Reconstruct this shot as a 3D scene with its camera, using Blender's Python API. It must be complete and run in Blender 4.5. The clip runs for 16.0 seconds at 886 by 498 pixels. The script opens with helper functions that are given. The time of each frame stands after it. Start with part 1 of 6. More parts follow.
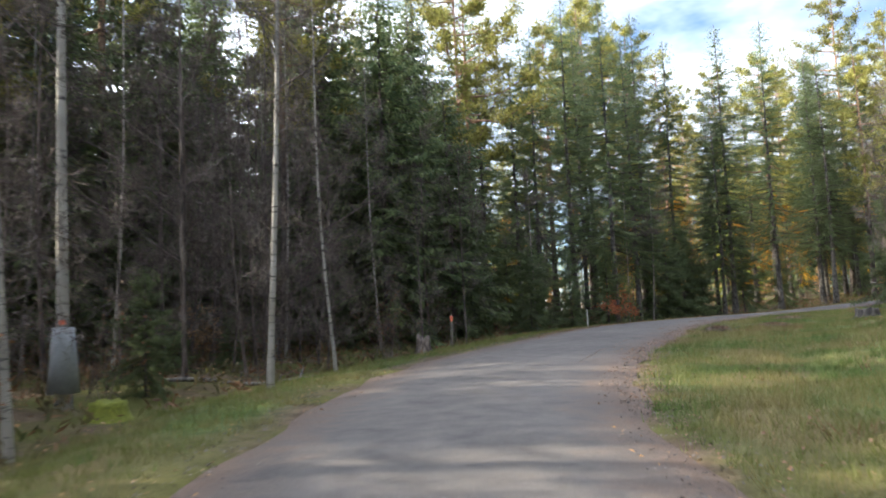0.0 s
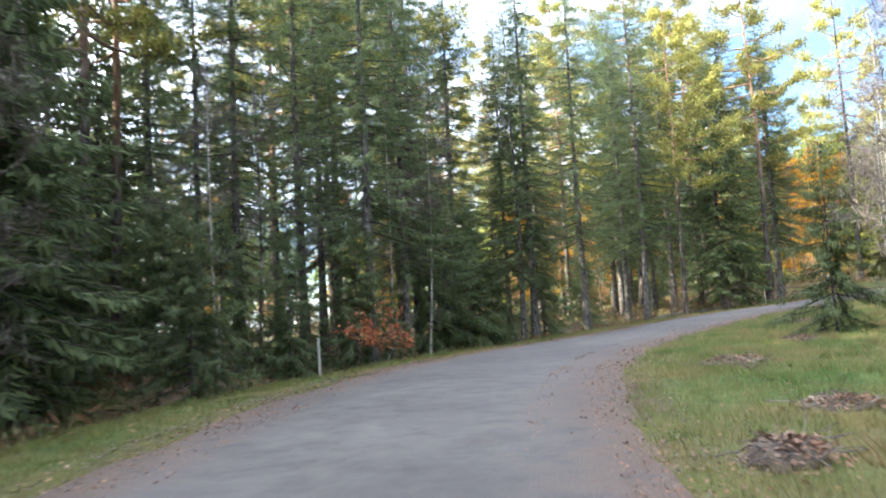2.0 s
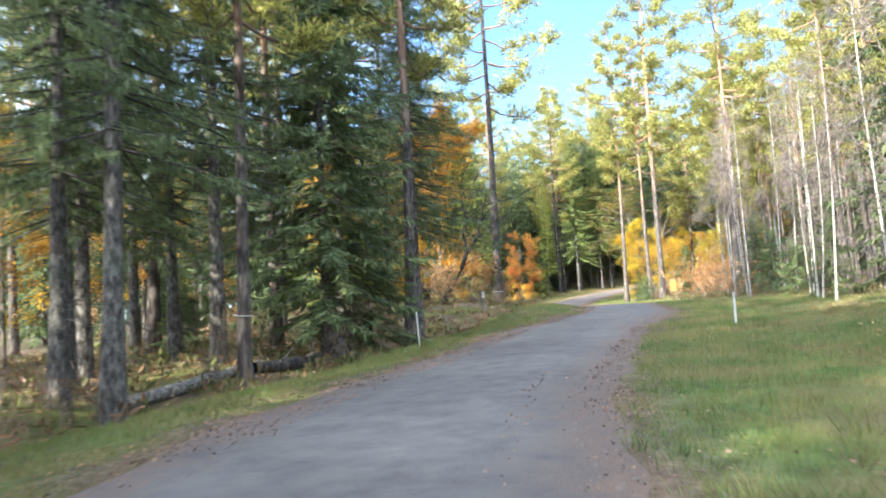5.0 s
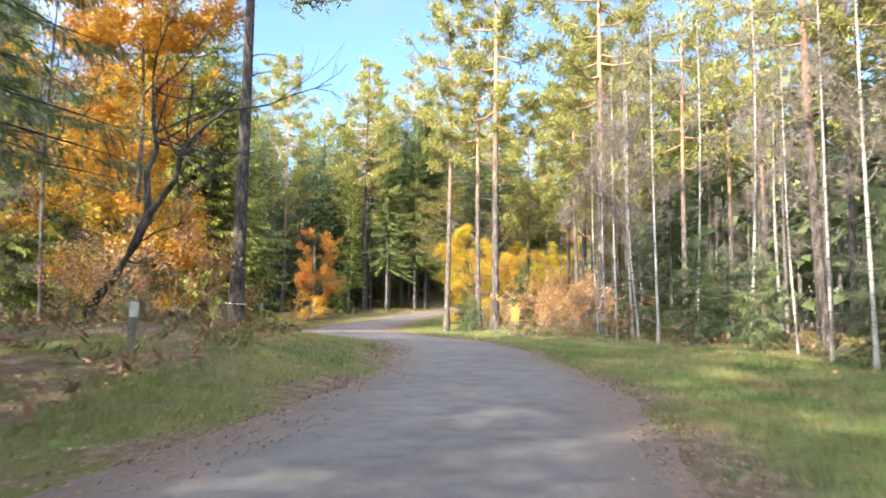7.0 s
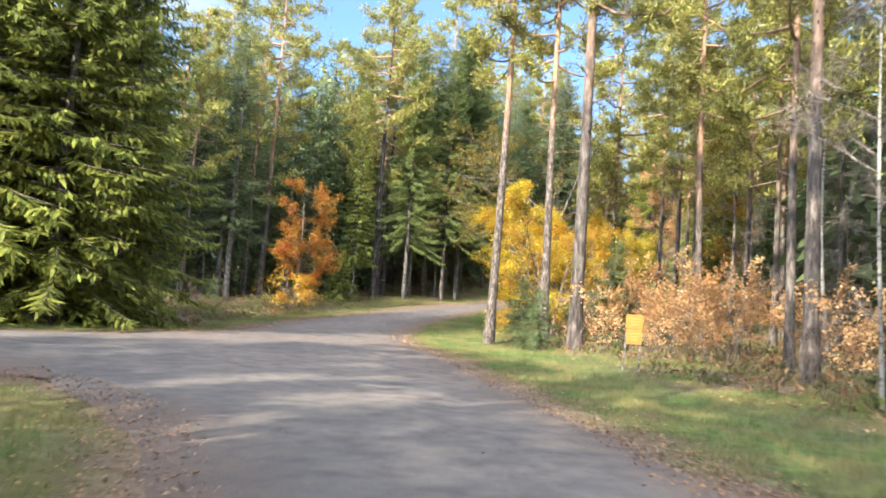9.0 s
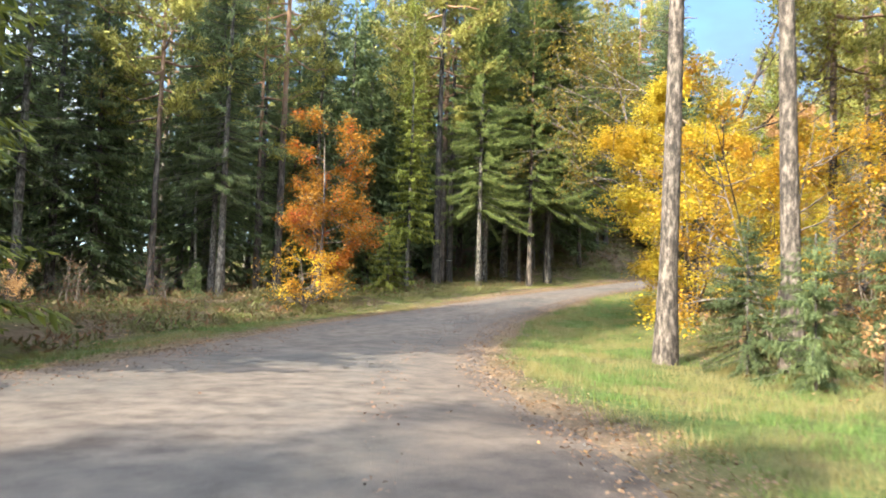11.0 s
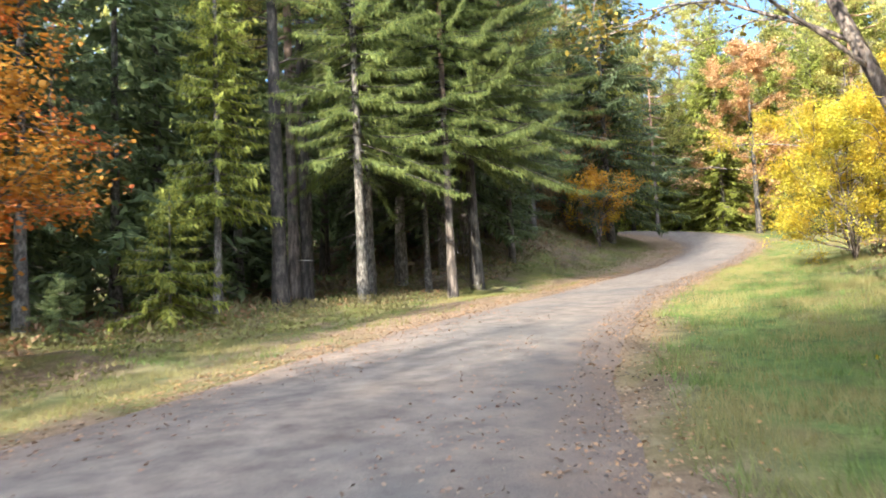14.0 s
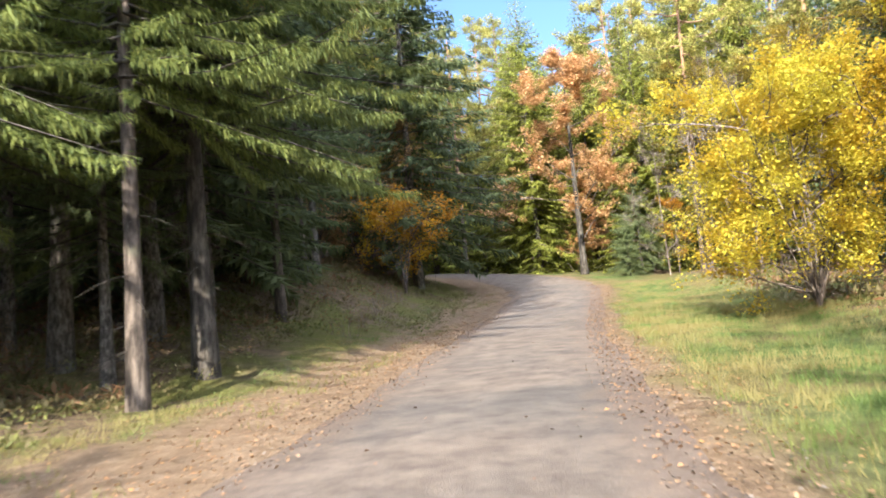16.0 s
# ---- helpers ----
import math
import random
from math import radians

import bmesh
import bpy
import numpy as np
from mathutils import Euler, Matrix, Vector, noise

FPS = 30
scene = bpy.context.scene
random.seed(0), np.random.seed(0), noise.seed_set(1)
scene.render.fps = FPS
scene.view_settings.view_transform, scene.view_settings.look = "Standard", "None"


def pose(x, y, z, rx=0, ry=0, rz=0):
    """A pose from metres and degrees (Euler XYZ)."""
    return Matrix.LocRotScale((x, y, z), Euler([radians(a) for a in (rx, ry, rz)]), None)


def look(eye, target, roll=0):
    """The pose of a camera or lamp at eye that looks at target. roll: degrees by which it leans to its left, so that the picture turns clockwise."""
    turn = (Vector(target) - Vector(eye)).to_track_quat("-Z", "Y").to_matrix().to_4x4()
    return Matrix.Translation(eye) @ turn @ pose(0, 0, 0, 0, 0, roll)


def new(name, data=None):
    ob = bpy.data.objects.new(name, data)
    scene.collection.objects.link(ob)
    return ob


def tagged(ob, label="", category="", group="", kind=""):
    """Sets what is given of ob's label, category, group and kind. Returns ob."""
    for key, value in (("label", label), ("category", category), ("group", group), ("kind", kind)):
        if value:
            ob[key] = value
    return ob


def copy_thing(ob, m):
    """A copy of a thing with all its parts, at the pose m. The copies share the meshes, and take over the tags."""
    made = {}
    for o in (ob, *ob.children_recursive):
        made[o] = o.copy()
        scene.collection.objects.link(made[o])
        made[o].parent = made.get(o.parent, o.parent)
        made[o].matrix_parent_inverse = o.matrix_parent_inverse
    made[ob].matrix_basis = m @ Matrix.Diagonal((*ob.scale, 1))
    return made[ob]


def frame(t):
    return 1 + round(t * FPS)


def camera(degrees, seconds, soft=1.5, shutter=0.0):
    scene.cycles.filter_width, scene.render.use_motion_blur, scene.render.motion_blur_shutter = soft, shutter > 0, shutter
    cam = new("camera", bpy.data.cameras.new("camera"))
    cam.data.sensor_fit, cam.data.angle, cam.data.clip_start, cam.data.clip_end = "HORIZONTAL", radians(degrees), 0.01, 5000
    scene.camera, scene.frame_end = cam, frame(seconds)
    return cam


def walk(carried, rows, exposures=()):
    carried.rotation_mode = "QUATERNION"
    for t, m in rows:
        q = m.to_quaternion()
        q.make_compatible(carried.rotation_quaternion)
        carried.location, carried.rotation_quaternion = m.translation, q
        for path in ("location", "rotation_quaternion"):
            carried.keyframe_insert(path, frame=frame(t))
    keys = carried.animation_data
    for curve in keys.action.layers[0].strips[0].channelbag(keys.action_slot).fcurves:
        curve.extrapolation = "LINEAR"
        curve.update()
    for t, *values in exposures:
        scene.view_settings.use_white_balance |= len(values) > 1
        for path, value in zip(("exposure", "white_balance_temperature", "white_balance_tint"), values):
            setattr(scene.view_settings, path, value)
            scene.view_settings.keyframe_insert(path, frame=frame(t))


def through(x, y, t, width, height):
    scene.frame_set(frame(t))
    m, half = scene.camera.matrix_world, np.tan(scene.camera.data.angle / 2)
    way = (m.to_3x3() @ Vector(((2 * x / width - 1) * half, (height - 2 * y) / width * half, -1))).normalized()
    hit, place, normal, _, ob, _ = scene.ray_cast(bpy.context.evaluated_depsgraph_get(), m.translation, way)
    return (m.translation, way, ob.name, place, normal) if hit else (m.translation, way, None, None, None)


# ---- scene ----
cam = camera(58.4, 16.0, soft=1.75, shutter=0.2)
PATH = [
    (0, (0.000, -0.000, 1.350), (0.017, 1.989, 1.545), -2.5),
    (0.5, (0.349, 4.536, 1.564), (0.536, 6.517, 1.757), -2.8),
    (1, (1.110, 9.111, 1.743), (1.462, 11.069, 1.938), -2.9),
    (1.5, (2.133, 13.380, 1.879), (2.618, 15.309, 2.080), -3.3),
    (2, (3.637, 17.718, 1.986), (4.279, 19.602, 2.179), -3.2),
    (2.5, (5.549, 22.170, 2.177), (6.343, 23.997, 2.360), -2.8),
    (3, (7.612, 26.183, 2.312), (8.556, 27.938, 2.482), -3.0),
    (3.5, (10.298, 30.594, 2.452), (11.401, 32.253, 2.620), -3.0),
    (4, (13.358, 34.681, 2.519), (14.618, 36.224, 2.700), -3.0),
    (4.5, (17.164, 38.643, 2.604), (18.561, 40.061, 2.795), -2.6),
    (5, (20.983, 41.980, 2.694), (22.505, 43.263, 2.889), -3.2),
    (5.2, (22.641, 43.319, 2.773), (24.208, 44.546, 2.966), -3.6),
    (5.5, (25.131, 45.136, 2.937), (26.765, 46.274, 3.129), -3.3),
    (6, (29.314, 47.663, 3.193), (31.041, 48.654, 3.376), -1.7),
    (6.5, (33.651, 49.844, 3.342), (35.425, 50.748, 3.532), -0.4),
    (7, (38.234, 52.015, 3.561), (40.012, 52.905, 3.781), 0.7),
    (7.3, (41.106, 53.443, 3.727), (42.881, 54.337, 3.952), 1.6),
    (7.5, (43.053, 54.461, 3.843), (44.827, 55.357, 4.064), 2.4),
    (8, (48.082, 57.003, 4.129), (49.847, 57.921, 4.337), 3.6),
    (8.5, (53.032, 59.687, 4.356), (54.787, 60.626, 4.557), 4.3),
    (9, (57.320, 62.260, 4.640), (59.065, 63.220, 4.826), 4.2),
    (9.2, (58.985, 63.283, 4.671), (60.725, 64.252, 4.851), 4.4),
    (9.5, (61.436, 64.755, 4.717), (63.170, 65.738, 4.887), 4.1),
    (10, (65.304, 67.058, 4.761), (67.021, 68.072, 4.913), 3.1),
    (10.5, (68.886, 69.273, 4.803), (70.572, 70.338, 4.951), 2.3),
    (11, (72.252, 71.516, 4.871), (73.907, 72.628, 5.022), 1.9),
    (11.3, (74.214, 72.922, 4.937), (75.863, 74.044, 5.083), 1.6),
    (11.5, (75.507, 73.890, 4.991), (77.158, 75.010, 5.129), 1.3),
    (12, (78.460, 76.175, 5.117), (80.128, 77.270, 5.241), 0.5),
    (12.5, (81.417, 78.257, 5.172), (83.112, 79.310, 5.298), -0.7),
    (13, (84.379, 80.176, 5.188), (86.109, 81.169, 5.331), -1.5),
    (13.5, (87.259, 81.771, 5.348), (89.031, 82.686, 5.508), -2.3),
    (14, (90.613, 83.215, 5.514), (92.427, 84.035, 5.704), -2.6),
    (14.5, (93.559, 84.464, 5.733), (95.416, 85.175, 5.948), -3.5),
    (15, (96.772, 85.539, 5.920), (98.667, 86.125, 6.175), -4.3),
    (15.5, (100.025, 86.381, 6.267), (101.955, 86.832, 6.535), -4.9),
    (16, (103.613, 87.221, 6.765), (105.573, 87.520, 7.039), -5.0),
]
walk(cam, [(t, look(eye, target, roll)) for t, eye, target, roll in PATH],
     exposures=[(0.0, 2.8, 6000, 11), (1.5, 3.45, 5900, 10), (2.5, 3.65, 5700, 10), (3.5, 3.75, 5500, 8), (5.0, 3.5, 5500, 8), (7.5, 3.2, 5900, 12), (9.0, 3.05, 5800, 10), (11.5, 3.15, 6000, 6), (12.5, 3.3, 6000, 6), (14.0, 3.35, 5800, 9), (15.0, 3.25, 5800, 10), (16.0, 3.1, 5900, 12)])

# ---- light: clear low autumn sun with some thin cloud ----
SUN_AZ = (-0.992, 0.126)          # the way towards the sun, in plan
SUN_EL = 27.0
world = bpy.data.worlds.new("world")
scene.world = world
world.use_nodes = True
wn, wl = world.node_tree.nodes, world.node_tree.links
wn.clear()
w_out = wn.new("ShaderNodeOutputWorld")
w_bg = wn.new("ShaderNodeBackground")
w_sky = wn.new("ShaderNodeTexSky")
w_sky.sky_type = "NISHITA"
w_sky.sun_disc = False
w_sky.sun_elevation = radians(SUN_EL)
w_sky.sun_rotation = math.atan2(SUN_AZ[0], SUN_AZ[1])
w_sky.air_density, w_sky.dust_density, w_sky.ozone_density = 1.0, 0.35, 3.0
w_tc = wn.new("ShaderNodeTexCoord")
w_map = wn.new("ShaderNodeMapping")
w_map.inputs["Scale"].default_value = (1.0, 1.0, 2.2)
w_noise = wn.new("ShaderNodeTexNoise")
w_noise.inputs["Scale"].default_value = 1.9
w_noise.inputs["Detail"].default_value = 6.0
w_noise.inputs["Roughness"].default_value = 0.55
w_ramp = wn.new("ShaderNodeValToRGB")
w_ramp.color_ramp.elements[0].position, w_ramp.color_ramp.elements[1].position = 0.42, 0.66
# thin cloud: white; forward scatter towards the unseen sun is boosted as fill light
w_dot = wn.new("ShaderNodeVectorMath")
w_dot.operation = "DOT_PRODUCT"
w_dot.inputs[1].default_value = Vector((SUN_AZ[0], SUN_AZ[1], math.tan(radians(SUN_EL)))).normalized()
w_near = wn.new("ShaderNodeMapRange")
w_near.inputs["From Min"].default_value, w_near.inputs["From Max"].default_value = -0.6, 1.0
w_pow = wn.new("ShaderNodeMath")
w_pow.operation, w_pow.inputs[1].default_value = "POWER", 1.6
w_amp = wn.new("ShaderNodeMath")
w_amp.operation, w_amp.inputs[1].default_value, w_amp.inputs[2].default_value = "MULTIPLY_ADD", 25.0, 0.62
w_cloud = wn.new("ShaderNodeVectorMath")
w_cloud.operation = "SCALE"
w_cloud.inputs[0].default_value = (0.96, 0.98, 1.0)
w_mix = wn.new("ShaderNodeMixRGB")
w_bg.inputs["Strength"].default_value = 0.08
wl.new(w_tc.outputs["Generated"], w_map.inputs["Vector"])
wl.new(w_map.outputs["Vector"], w_noise.inputs["Vector"])
wl.new(w_noise.outputs["Fac"], w_ramp.inputs["Fac"])
wl.new(w_ramp.outputs["Color"], w_mix.inputs["Fac"])
wl.new(w_tc.outputs["Generated"], w_dot.inputs[0])
wl.new(w_dot.outputs["Value"], w_near.inputs["Value"])
wl.new(w_near.outputs["Result"], w_pow.inputs[0])
wl.new(w_pow.outputs["Value"], w_amp.inputs[0])
wl.new(w_amp.outputs["Value"], w_cloud.inputs["Scale"])
w_dim = wn.new("ShaderNodeVectorMath")
w_dim.operation = "SCALE"
w_dim.inputs["Scale"].default_value = 0.50
wl.new(w_sky.outputs["Color"], w_dim.inputs[0])
wl.new(w_dim.outputs["Vector"], w_mix.inputs["Color1"])
wl.new(w_cloud.outputs["Vector"], w_mix.inputs["Color2"])
wl.new(w_mix.outputs["Color"], w_bg.inputs["Color"])
wl.new(w_bg.outputs["Background"], w_out.inputs["Surface"])

sun_data = bpy.data.lights.new("sun", "SUN")
sun_data.energy, sun_data.angle, sun_data.color = 2.1, radians(0.55), (1.0, 0.87, 0.64)
sun = new("sun", sun_data)
sun.matrix_world = look((100 * SUN_AZ[0], 100 * SUN_AZ[1], 100 * math.tan(radians(SUN_EL))), (0, 0, 0))


# ---- materials ----
def mat(name):
    m = bpy.data.materials.new(name)
    m.use_nodes = True
    n = m.node_tree.nodes
    b = n["Principled BSDF"]
    return m, n, m.node_tree.links, b


def noise_node(n, l, scale, detail=4.0, vec=None, rough=0.55):
    t = n.new("ShaderNodeTexNoise")
    t.inputs["Scale"].default_value = scale
    t.inputs["Detail"].default_value = detail
    t.inputs["Roughness"].default_value = rough
    if vec is not None:
        l.new(vec, t.inputs["Vector"])
    return t


def ramp_node(n, l, fac, stops):
    r = n.new("ShaderNodeValToRGB")
    e = r.color_ramp.elements
    while len(e) < len(stops):
        e.new(0.5)
    for k, (p, c) in enumerate(stops):
        e[k].position, e[k].color = p, (*c, 1)
    l.new(fac, r.inputs["Fac"])
    return r


def mix_node(n, l, fac, a, b, mode="MIX"):
    x = n.new("ShaderNodeMixRGB")
    x.blend_type = mode
    for sock, v in (("Fac", fac), ("Color1", a), ("Color2", b)):
        if isinstance(v, (int, float)):
            x.inputs[sock].default_value = v
        elif isinstance(v, tuple):
            x.inputs[sock].default_value = (*v, 1)
        else:
            l.new(v, x.inputs[sock])
    return x


def bump_node(n, l, height, b, strength=0.5, dist=0.02):
    k = n.new("ShaderNodeBump")
    k.inputs["Strength"].default_value, k.inputs["Distance"].default_value = strength, dist
    l.new(height, k.inputs["Height"])
    l.new(k.outputs["Normal"], b.inputs["Normal"])


def foliage(name, dark, light, odd=None, odd_share=0.0, through=0.35, rough=0.6):
    """Leaves or needles: colour varies from leaf to leaf and from tree to tree, and some light comes through."""
    m, n, l, b = mat(name)
    geo = n.new("ShaderNodeNewGeometry")
    info = n.new("ShaderNodeObjectInfo")
    c = ramp_node(n, l, geo.outputs["Random Per Island"], [(0.0, dark), (0.75, light), (1.0, tuple(min(1, v * 1.25) for v in light))])
    tree = n.new("ShaderNodeHueSaturation")
    mr = n.new("ShaderNodeMapRange")
    mr.inputs["To Min"].default_value, mr.inputs["To Max"].default_value = 0.72, 1.25
    l.new(info.outputs["Random"], mr.inputs["Value"])
    l.new(mr.outputs["Result"], tree.inputs["Value"])
    l.new(c.outputs["Color"], tree.inputs["Color"])
    col = tree.outputs["Color"]
    if odd:
        tc = n.new("ShaderNodeTexCoord")
        big = noise_node(n, l, 0.7, 2.0, tc.outputs["Object"])
        pick = ramp_node(n, l, big.outputs["Fac"], [(0.5 - odd_share * 0.5, (0, 0, 0)), (0.62 - odd_share * 0.4, (1, 1, 1))])
        col = mix_node(n, l, pick.outputs["Color"], col, odd).outputs["Color"]
    l.new(col, b.inputs["Base Color"])
    b.inputs["Roughness"].default_value = rough
    b.inputs["Specular IOR Level"].default_value = 0.25
    tr = n.new("ShaderNodeBsdfTranslucent")
    l.new(col, tr.inputs["Color"])
    mx = n.new("ShaderNodeMixShader")
    mx.inputs["Fac"].default_value = through
    l.new(b.outputs["BSDF"], mx.inputs[1])
    l.new(tr.outputs["BSDF"], mx.inputs[2])
    l.new(mx.outputs["Shader"], n["Material Output"].inputs["Surface"])
    return m


def bark(name, low, low2, high=None, change=(6.0, 10.0), scale=9.0, stretch=0.25, moss=0.25):
    """Bark with plates along the stem; from a height on it may change to a paler, flaking kind."""
    m, n, l, b = mat(name)
    tc = n.new("ShaderNodeTexCoord")
    mp = n.new("ShaderNodeMapping")
    mp.inputs["Scale"].default_value = (1, 1, stretch)
    l.new(tc.outputs["Object"], mp.inputs["Vector"])
    a = noise_node(n, l, scale, 5.0, mp.outputs["Vector"], 0.65)
    c = ramp_node(n, l, a.outputs["Fac"], [(0.38, tuple(v * 0.3 for v in low)), (0.5, low), (0.64, low2)])
    col = c.outputs["Color"]
    if high:
        sx = n.new("ShaderNodeSeparateXYZ")
        l.new(tc.outputs["Object"], sx.inputs["Vector"])
        wob = noise_node(n, l, 0.8, 2.0, tc.outputs["Object"])
        add = n.new("ShaderNodeMath")
        add.operation = "MULTIPLY_ADD"
        l.new(wob.outputs["Fac"], add.inputs[0])
        add.inputs[1].default_value = 4.0
        l.new(sx.outputs["Z"], add.inputs[2])
        mr = n.new("ShaderNodeMapRange")
        mr.inputs["From Min"].default_value, mr.inputs["From Max"].default_value = change[0] + 2, change[1] + 2
        l.new(add.outputs["Value"], mr.inputs["Value"])
        up = ramp_node(n, l, a.outputs["Fac"], [(0.3, tuple(v * 0.6 for v in high)), (0.6, high), (0.8, tuple(min(1, v * 1.3) for v in high))])
        col = mix_node(n, l, mr.outputs["Result"], col, up.outputs["Color"]).outputs["Color"]
    pat = noise_node(n, l, 1.3, 3.0, tc.outputs["Object"])
    pm = ramp_node(n, l, pat.outputs["Fac"], [(0.55, (0, 0, 0)), (0.75, (moss, moss, moss))])
    col = mix_node(n, l, pm.outputs["Color"], col, (0.22, 0.24, 0.17)).outputs["Color"]
    l.new(col, b.inputs["Base Color"])
    b.inputs["Roughness"].default_value = 0.9
    bump_node(n, l, a.outputs["Fac"], b, 0.9, 0.03)
    return m


def birch_bark(name):
    m, n, l, b = mat(name)
    tc = n.new("ShaderNodeTexCoord")
    mp = n.new("ShaderNodeMapping")
    mp.inputs["Scale"].default_value = (1, 1, 5.0)
    l.new(tc.outputs["Object"], mp.inputs["Vector"])
    a = noise_node(n, l, 2.2, 4.0, mp.outputs["Vector"], 0.7)
    big = noise_node(n, l, 1.1, 3.0, tc.outputs["Object"])
    white = ramp_node(n, l, big.outputs["Fac"], [(0.3, (0.19, 0.170, 0.142)), (0.62, (0.41, 0.38, 0.335))])
    mk = ramp_node(n, l, a.outputs["Fac"], [(0.36, (1, 1, 1)), (0.46, (0, 0, 0))])
    col = mix_node(n, l, mk.outputs["Color"], white.outputs["Color"], (0.05, 0.045, 0.04))
    l.new(col.outputs["Color"], b.inputs["Base Color"])
    b.inputs["Roughness"].default_value = 0.7
    bump_node(n, l, a.outputs["Fac"], b, 0.4, 0.01)
    return m


def plain(name, a, b_, scale=8.0, rough=0.8, bump=0.3, metal=0.0):
    m, n, l, b = mat(name)
    tc = n.new("ShaderNodeTexCoord")
    t = noise_node(n, l, scale, 5.0, tc.outputs["Object"], 0.65)
    c = ramp_node(n, l, t.outputs["Fac"], [(0.3, a), (0.7, b_)])
    l.new(c.outputs["Color"], b.inputs["Base Color"])
    b.inputs["Roughness"].default_value, b.inputs["Metallic"].default_value = rough, metal
    if bump:
        bump_node(n, l, t.outputs["Fac"], b, bump, 0.02)
    return m


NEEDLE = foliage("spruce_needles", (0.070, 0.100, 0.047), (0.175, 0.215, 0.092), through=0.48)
# lighter, yellower copy of the spruce needles: sunlight is put into the colour
NEEDLE_SUNLIT = foliage("sunlit_tint_spruce_needles", (0.095, 0.122, 0.026), (0.290, 0.310, 0.062), through=0.45)
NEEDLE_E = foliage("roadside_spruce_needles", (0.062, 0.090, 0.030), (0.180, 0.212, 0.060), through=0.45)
PINE_N = foliage("pine_needles", (0.130, 0.135, 0.038), (0.350, 0.325, 0.085), through=0.42)
YELLOW = foliage("yellow_leaves", (0.40, 0.33, 0.030), (0.66, 0.59, 0.075), odd=(0.52, 0.38, 0.035), odd_share=0.08, through=0.5)
MAPLE_Y = foliage("warm_yellow_leaves", (0.42, 0.30, 0.025), (0.66, 0.54, 0.060), odd=(0.58, 0.38, 0.03), odd_share=0.1, through=0.5)
ORANGE = foliage("orange_leaves", (0.36, 0.10, 0.012), (0.60, 0.26, 0.030), odd=(0.46, 0.075, 0.02), odd_share=0.25, through=0.45)
COPPER_RED = foliage("copper_red_leaves", (0.26, 0.080, 0.035), (0.44, 0.175, 0.080), through=0.4)
GOLD = foliage("golden_leaves", (0.42, 0.26, 0.014), (0.68, 0.48, 0.045), odd=(0.50, 0.26, 0.03), odd_share=0.3, through=0.45)
RUSSET = foliage("red_and_gold_leaves", (0.27, 0.055, 0.020), (0.44, 0.12, 0.035), odd=(0.42, 0.21, 0.03), odd_share=0.3, through=0.4)
AMBER = foliage("amber_leaves", (0.40, 0.28, 0.016), (0.66, 0.51, 0.042), odd=(0.52, 0.30, 0.03), odd_share=0.2, through=0.45)
TAN = foliage("tan_brown_leaves", (0.24, 0.15, 0.065), (0.50, 0.35, 0.17), odd=(0.38, 0.20, 0.08), odd_share=0.35, through=0.35)
OAK_L = foliage("russet_oak_leaves", (0.32, 0.175, 0.075), (0.60, 0.385, 0.19), through=0.42)
OLIVE = foliage("thinning_olive_leaves", (0.16, 0.12, 0.020), (0.36, 0.28, 0.050), through=0.4)
BRUSH = foliage("dry_brown_brush", (0.085, 0.056, 0.034), (0.20, 0.135, 0.075), odd=(0.21, 0.115, 0.06), odd_share=0.3, through=0.2)
SHRUB = foliage("low_green_shrub", (0.050, 0.066, 0.020), (0.150, 0.165, 0.045), odd=(0.15, 0.125, 0.06), odd_share=0.25, through=0.35)
GRASS = foliage("verge_grass", (0.052, 0.086, 0.023), (0.128, 0.190, 0.050), odd=(0.24, 0.21, 0.085), odd_share=0.18, through=0.32)
STRAW = foliage("dry_grass", (0.15, 0.118, 0.045), (0.33, 0.262, 0.105), odd=(0.16, 0.18, 0.05), odd_share=0.35, through=0.3)
LITTER = foliage("fallen_leaves", (0.12, 0.070, 0.042), (0.37, 0.245, 0.15), odd=(0.34, 0.19, 0.08), odd_share=0.2, through=0.1)
TAN_LEAF = foliage("pale_tan_fallen_leaves", (0.11, 0.066, 0.042), (0.30, 0.20, 0.128), odd=(0.30, 0.17, 0.09), odd_share=0.2, through=0.1)
SPRUCE_BARK = bark("spruce_bark", (0.090, 0.078, 0.068), (0.210, 0.190, 0.168), scale=13.0, stretch=0.4, moss=0.6)
PINE_BARK = bark("pine_bark", (0.062, 0.048, 0.041), (0.15, 0.122, 0.104), high=(0.32, 0.185, 0.11), change=(6.5, 12.0), scale=8.0, moss=0.35)
PALE_BARK = bark("pale_plated_bark", (0.075, 0.058, 0.048), (0.205, 0.165, 0.138), high=(0.33, 0.20, 0.12), change=(8.0, 13.0), scale=13.0, stretch=0.35, moss=0.1)
TWIG_BARK = bark("grey_brown_bark", (0.122, 0.094, 0.081), (0.265, 0.220, 0.188), moss=0.3)
DARK_BARK = bark("dark_brown_bark", (0.045, 0.038, 0.033), (0.11, 0.098, 0.085), moss=0.3)
PLATE_BARK = bark("dark_plated_bark", (0.030, 0.024, 0.021), (0.085, 0.070, 0.060), scale=11.0, stretch=0.35, moss=0.12)
BIRCH_BARK = birch_bark("birch_bark")
DEAD = bark("dead_grey_wood", (0.15, 0.135, 0.118), (0.31, 0.285, 0.25), stretch=1.0, moss=0.4)


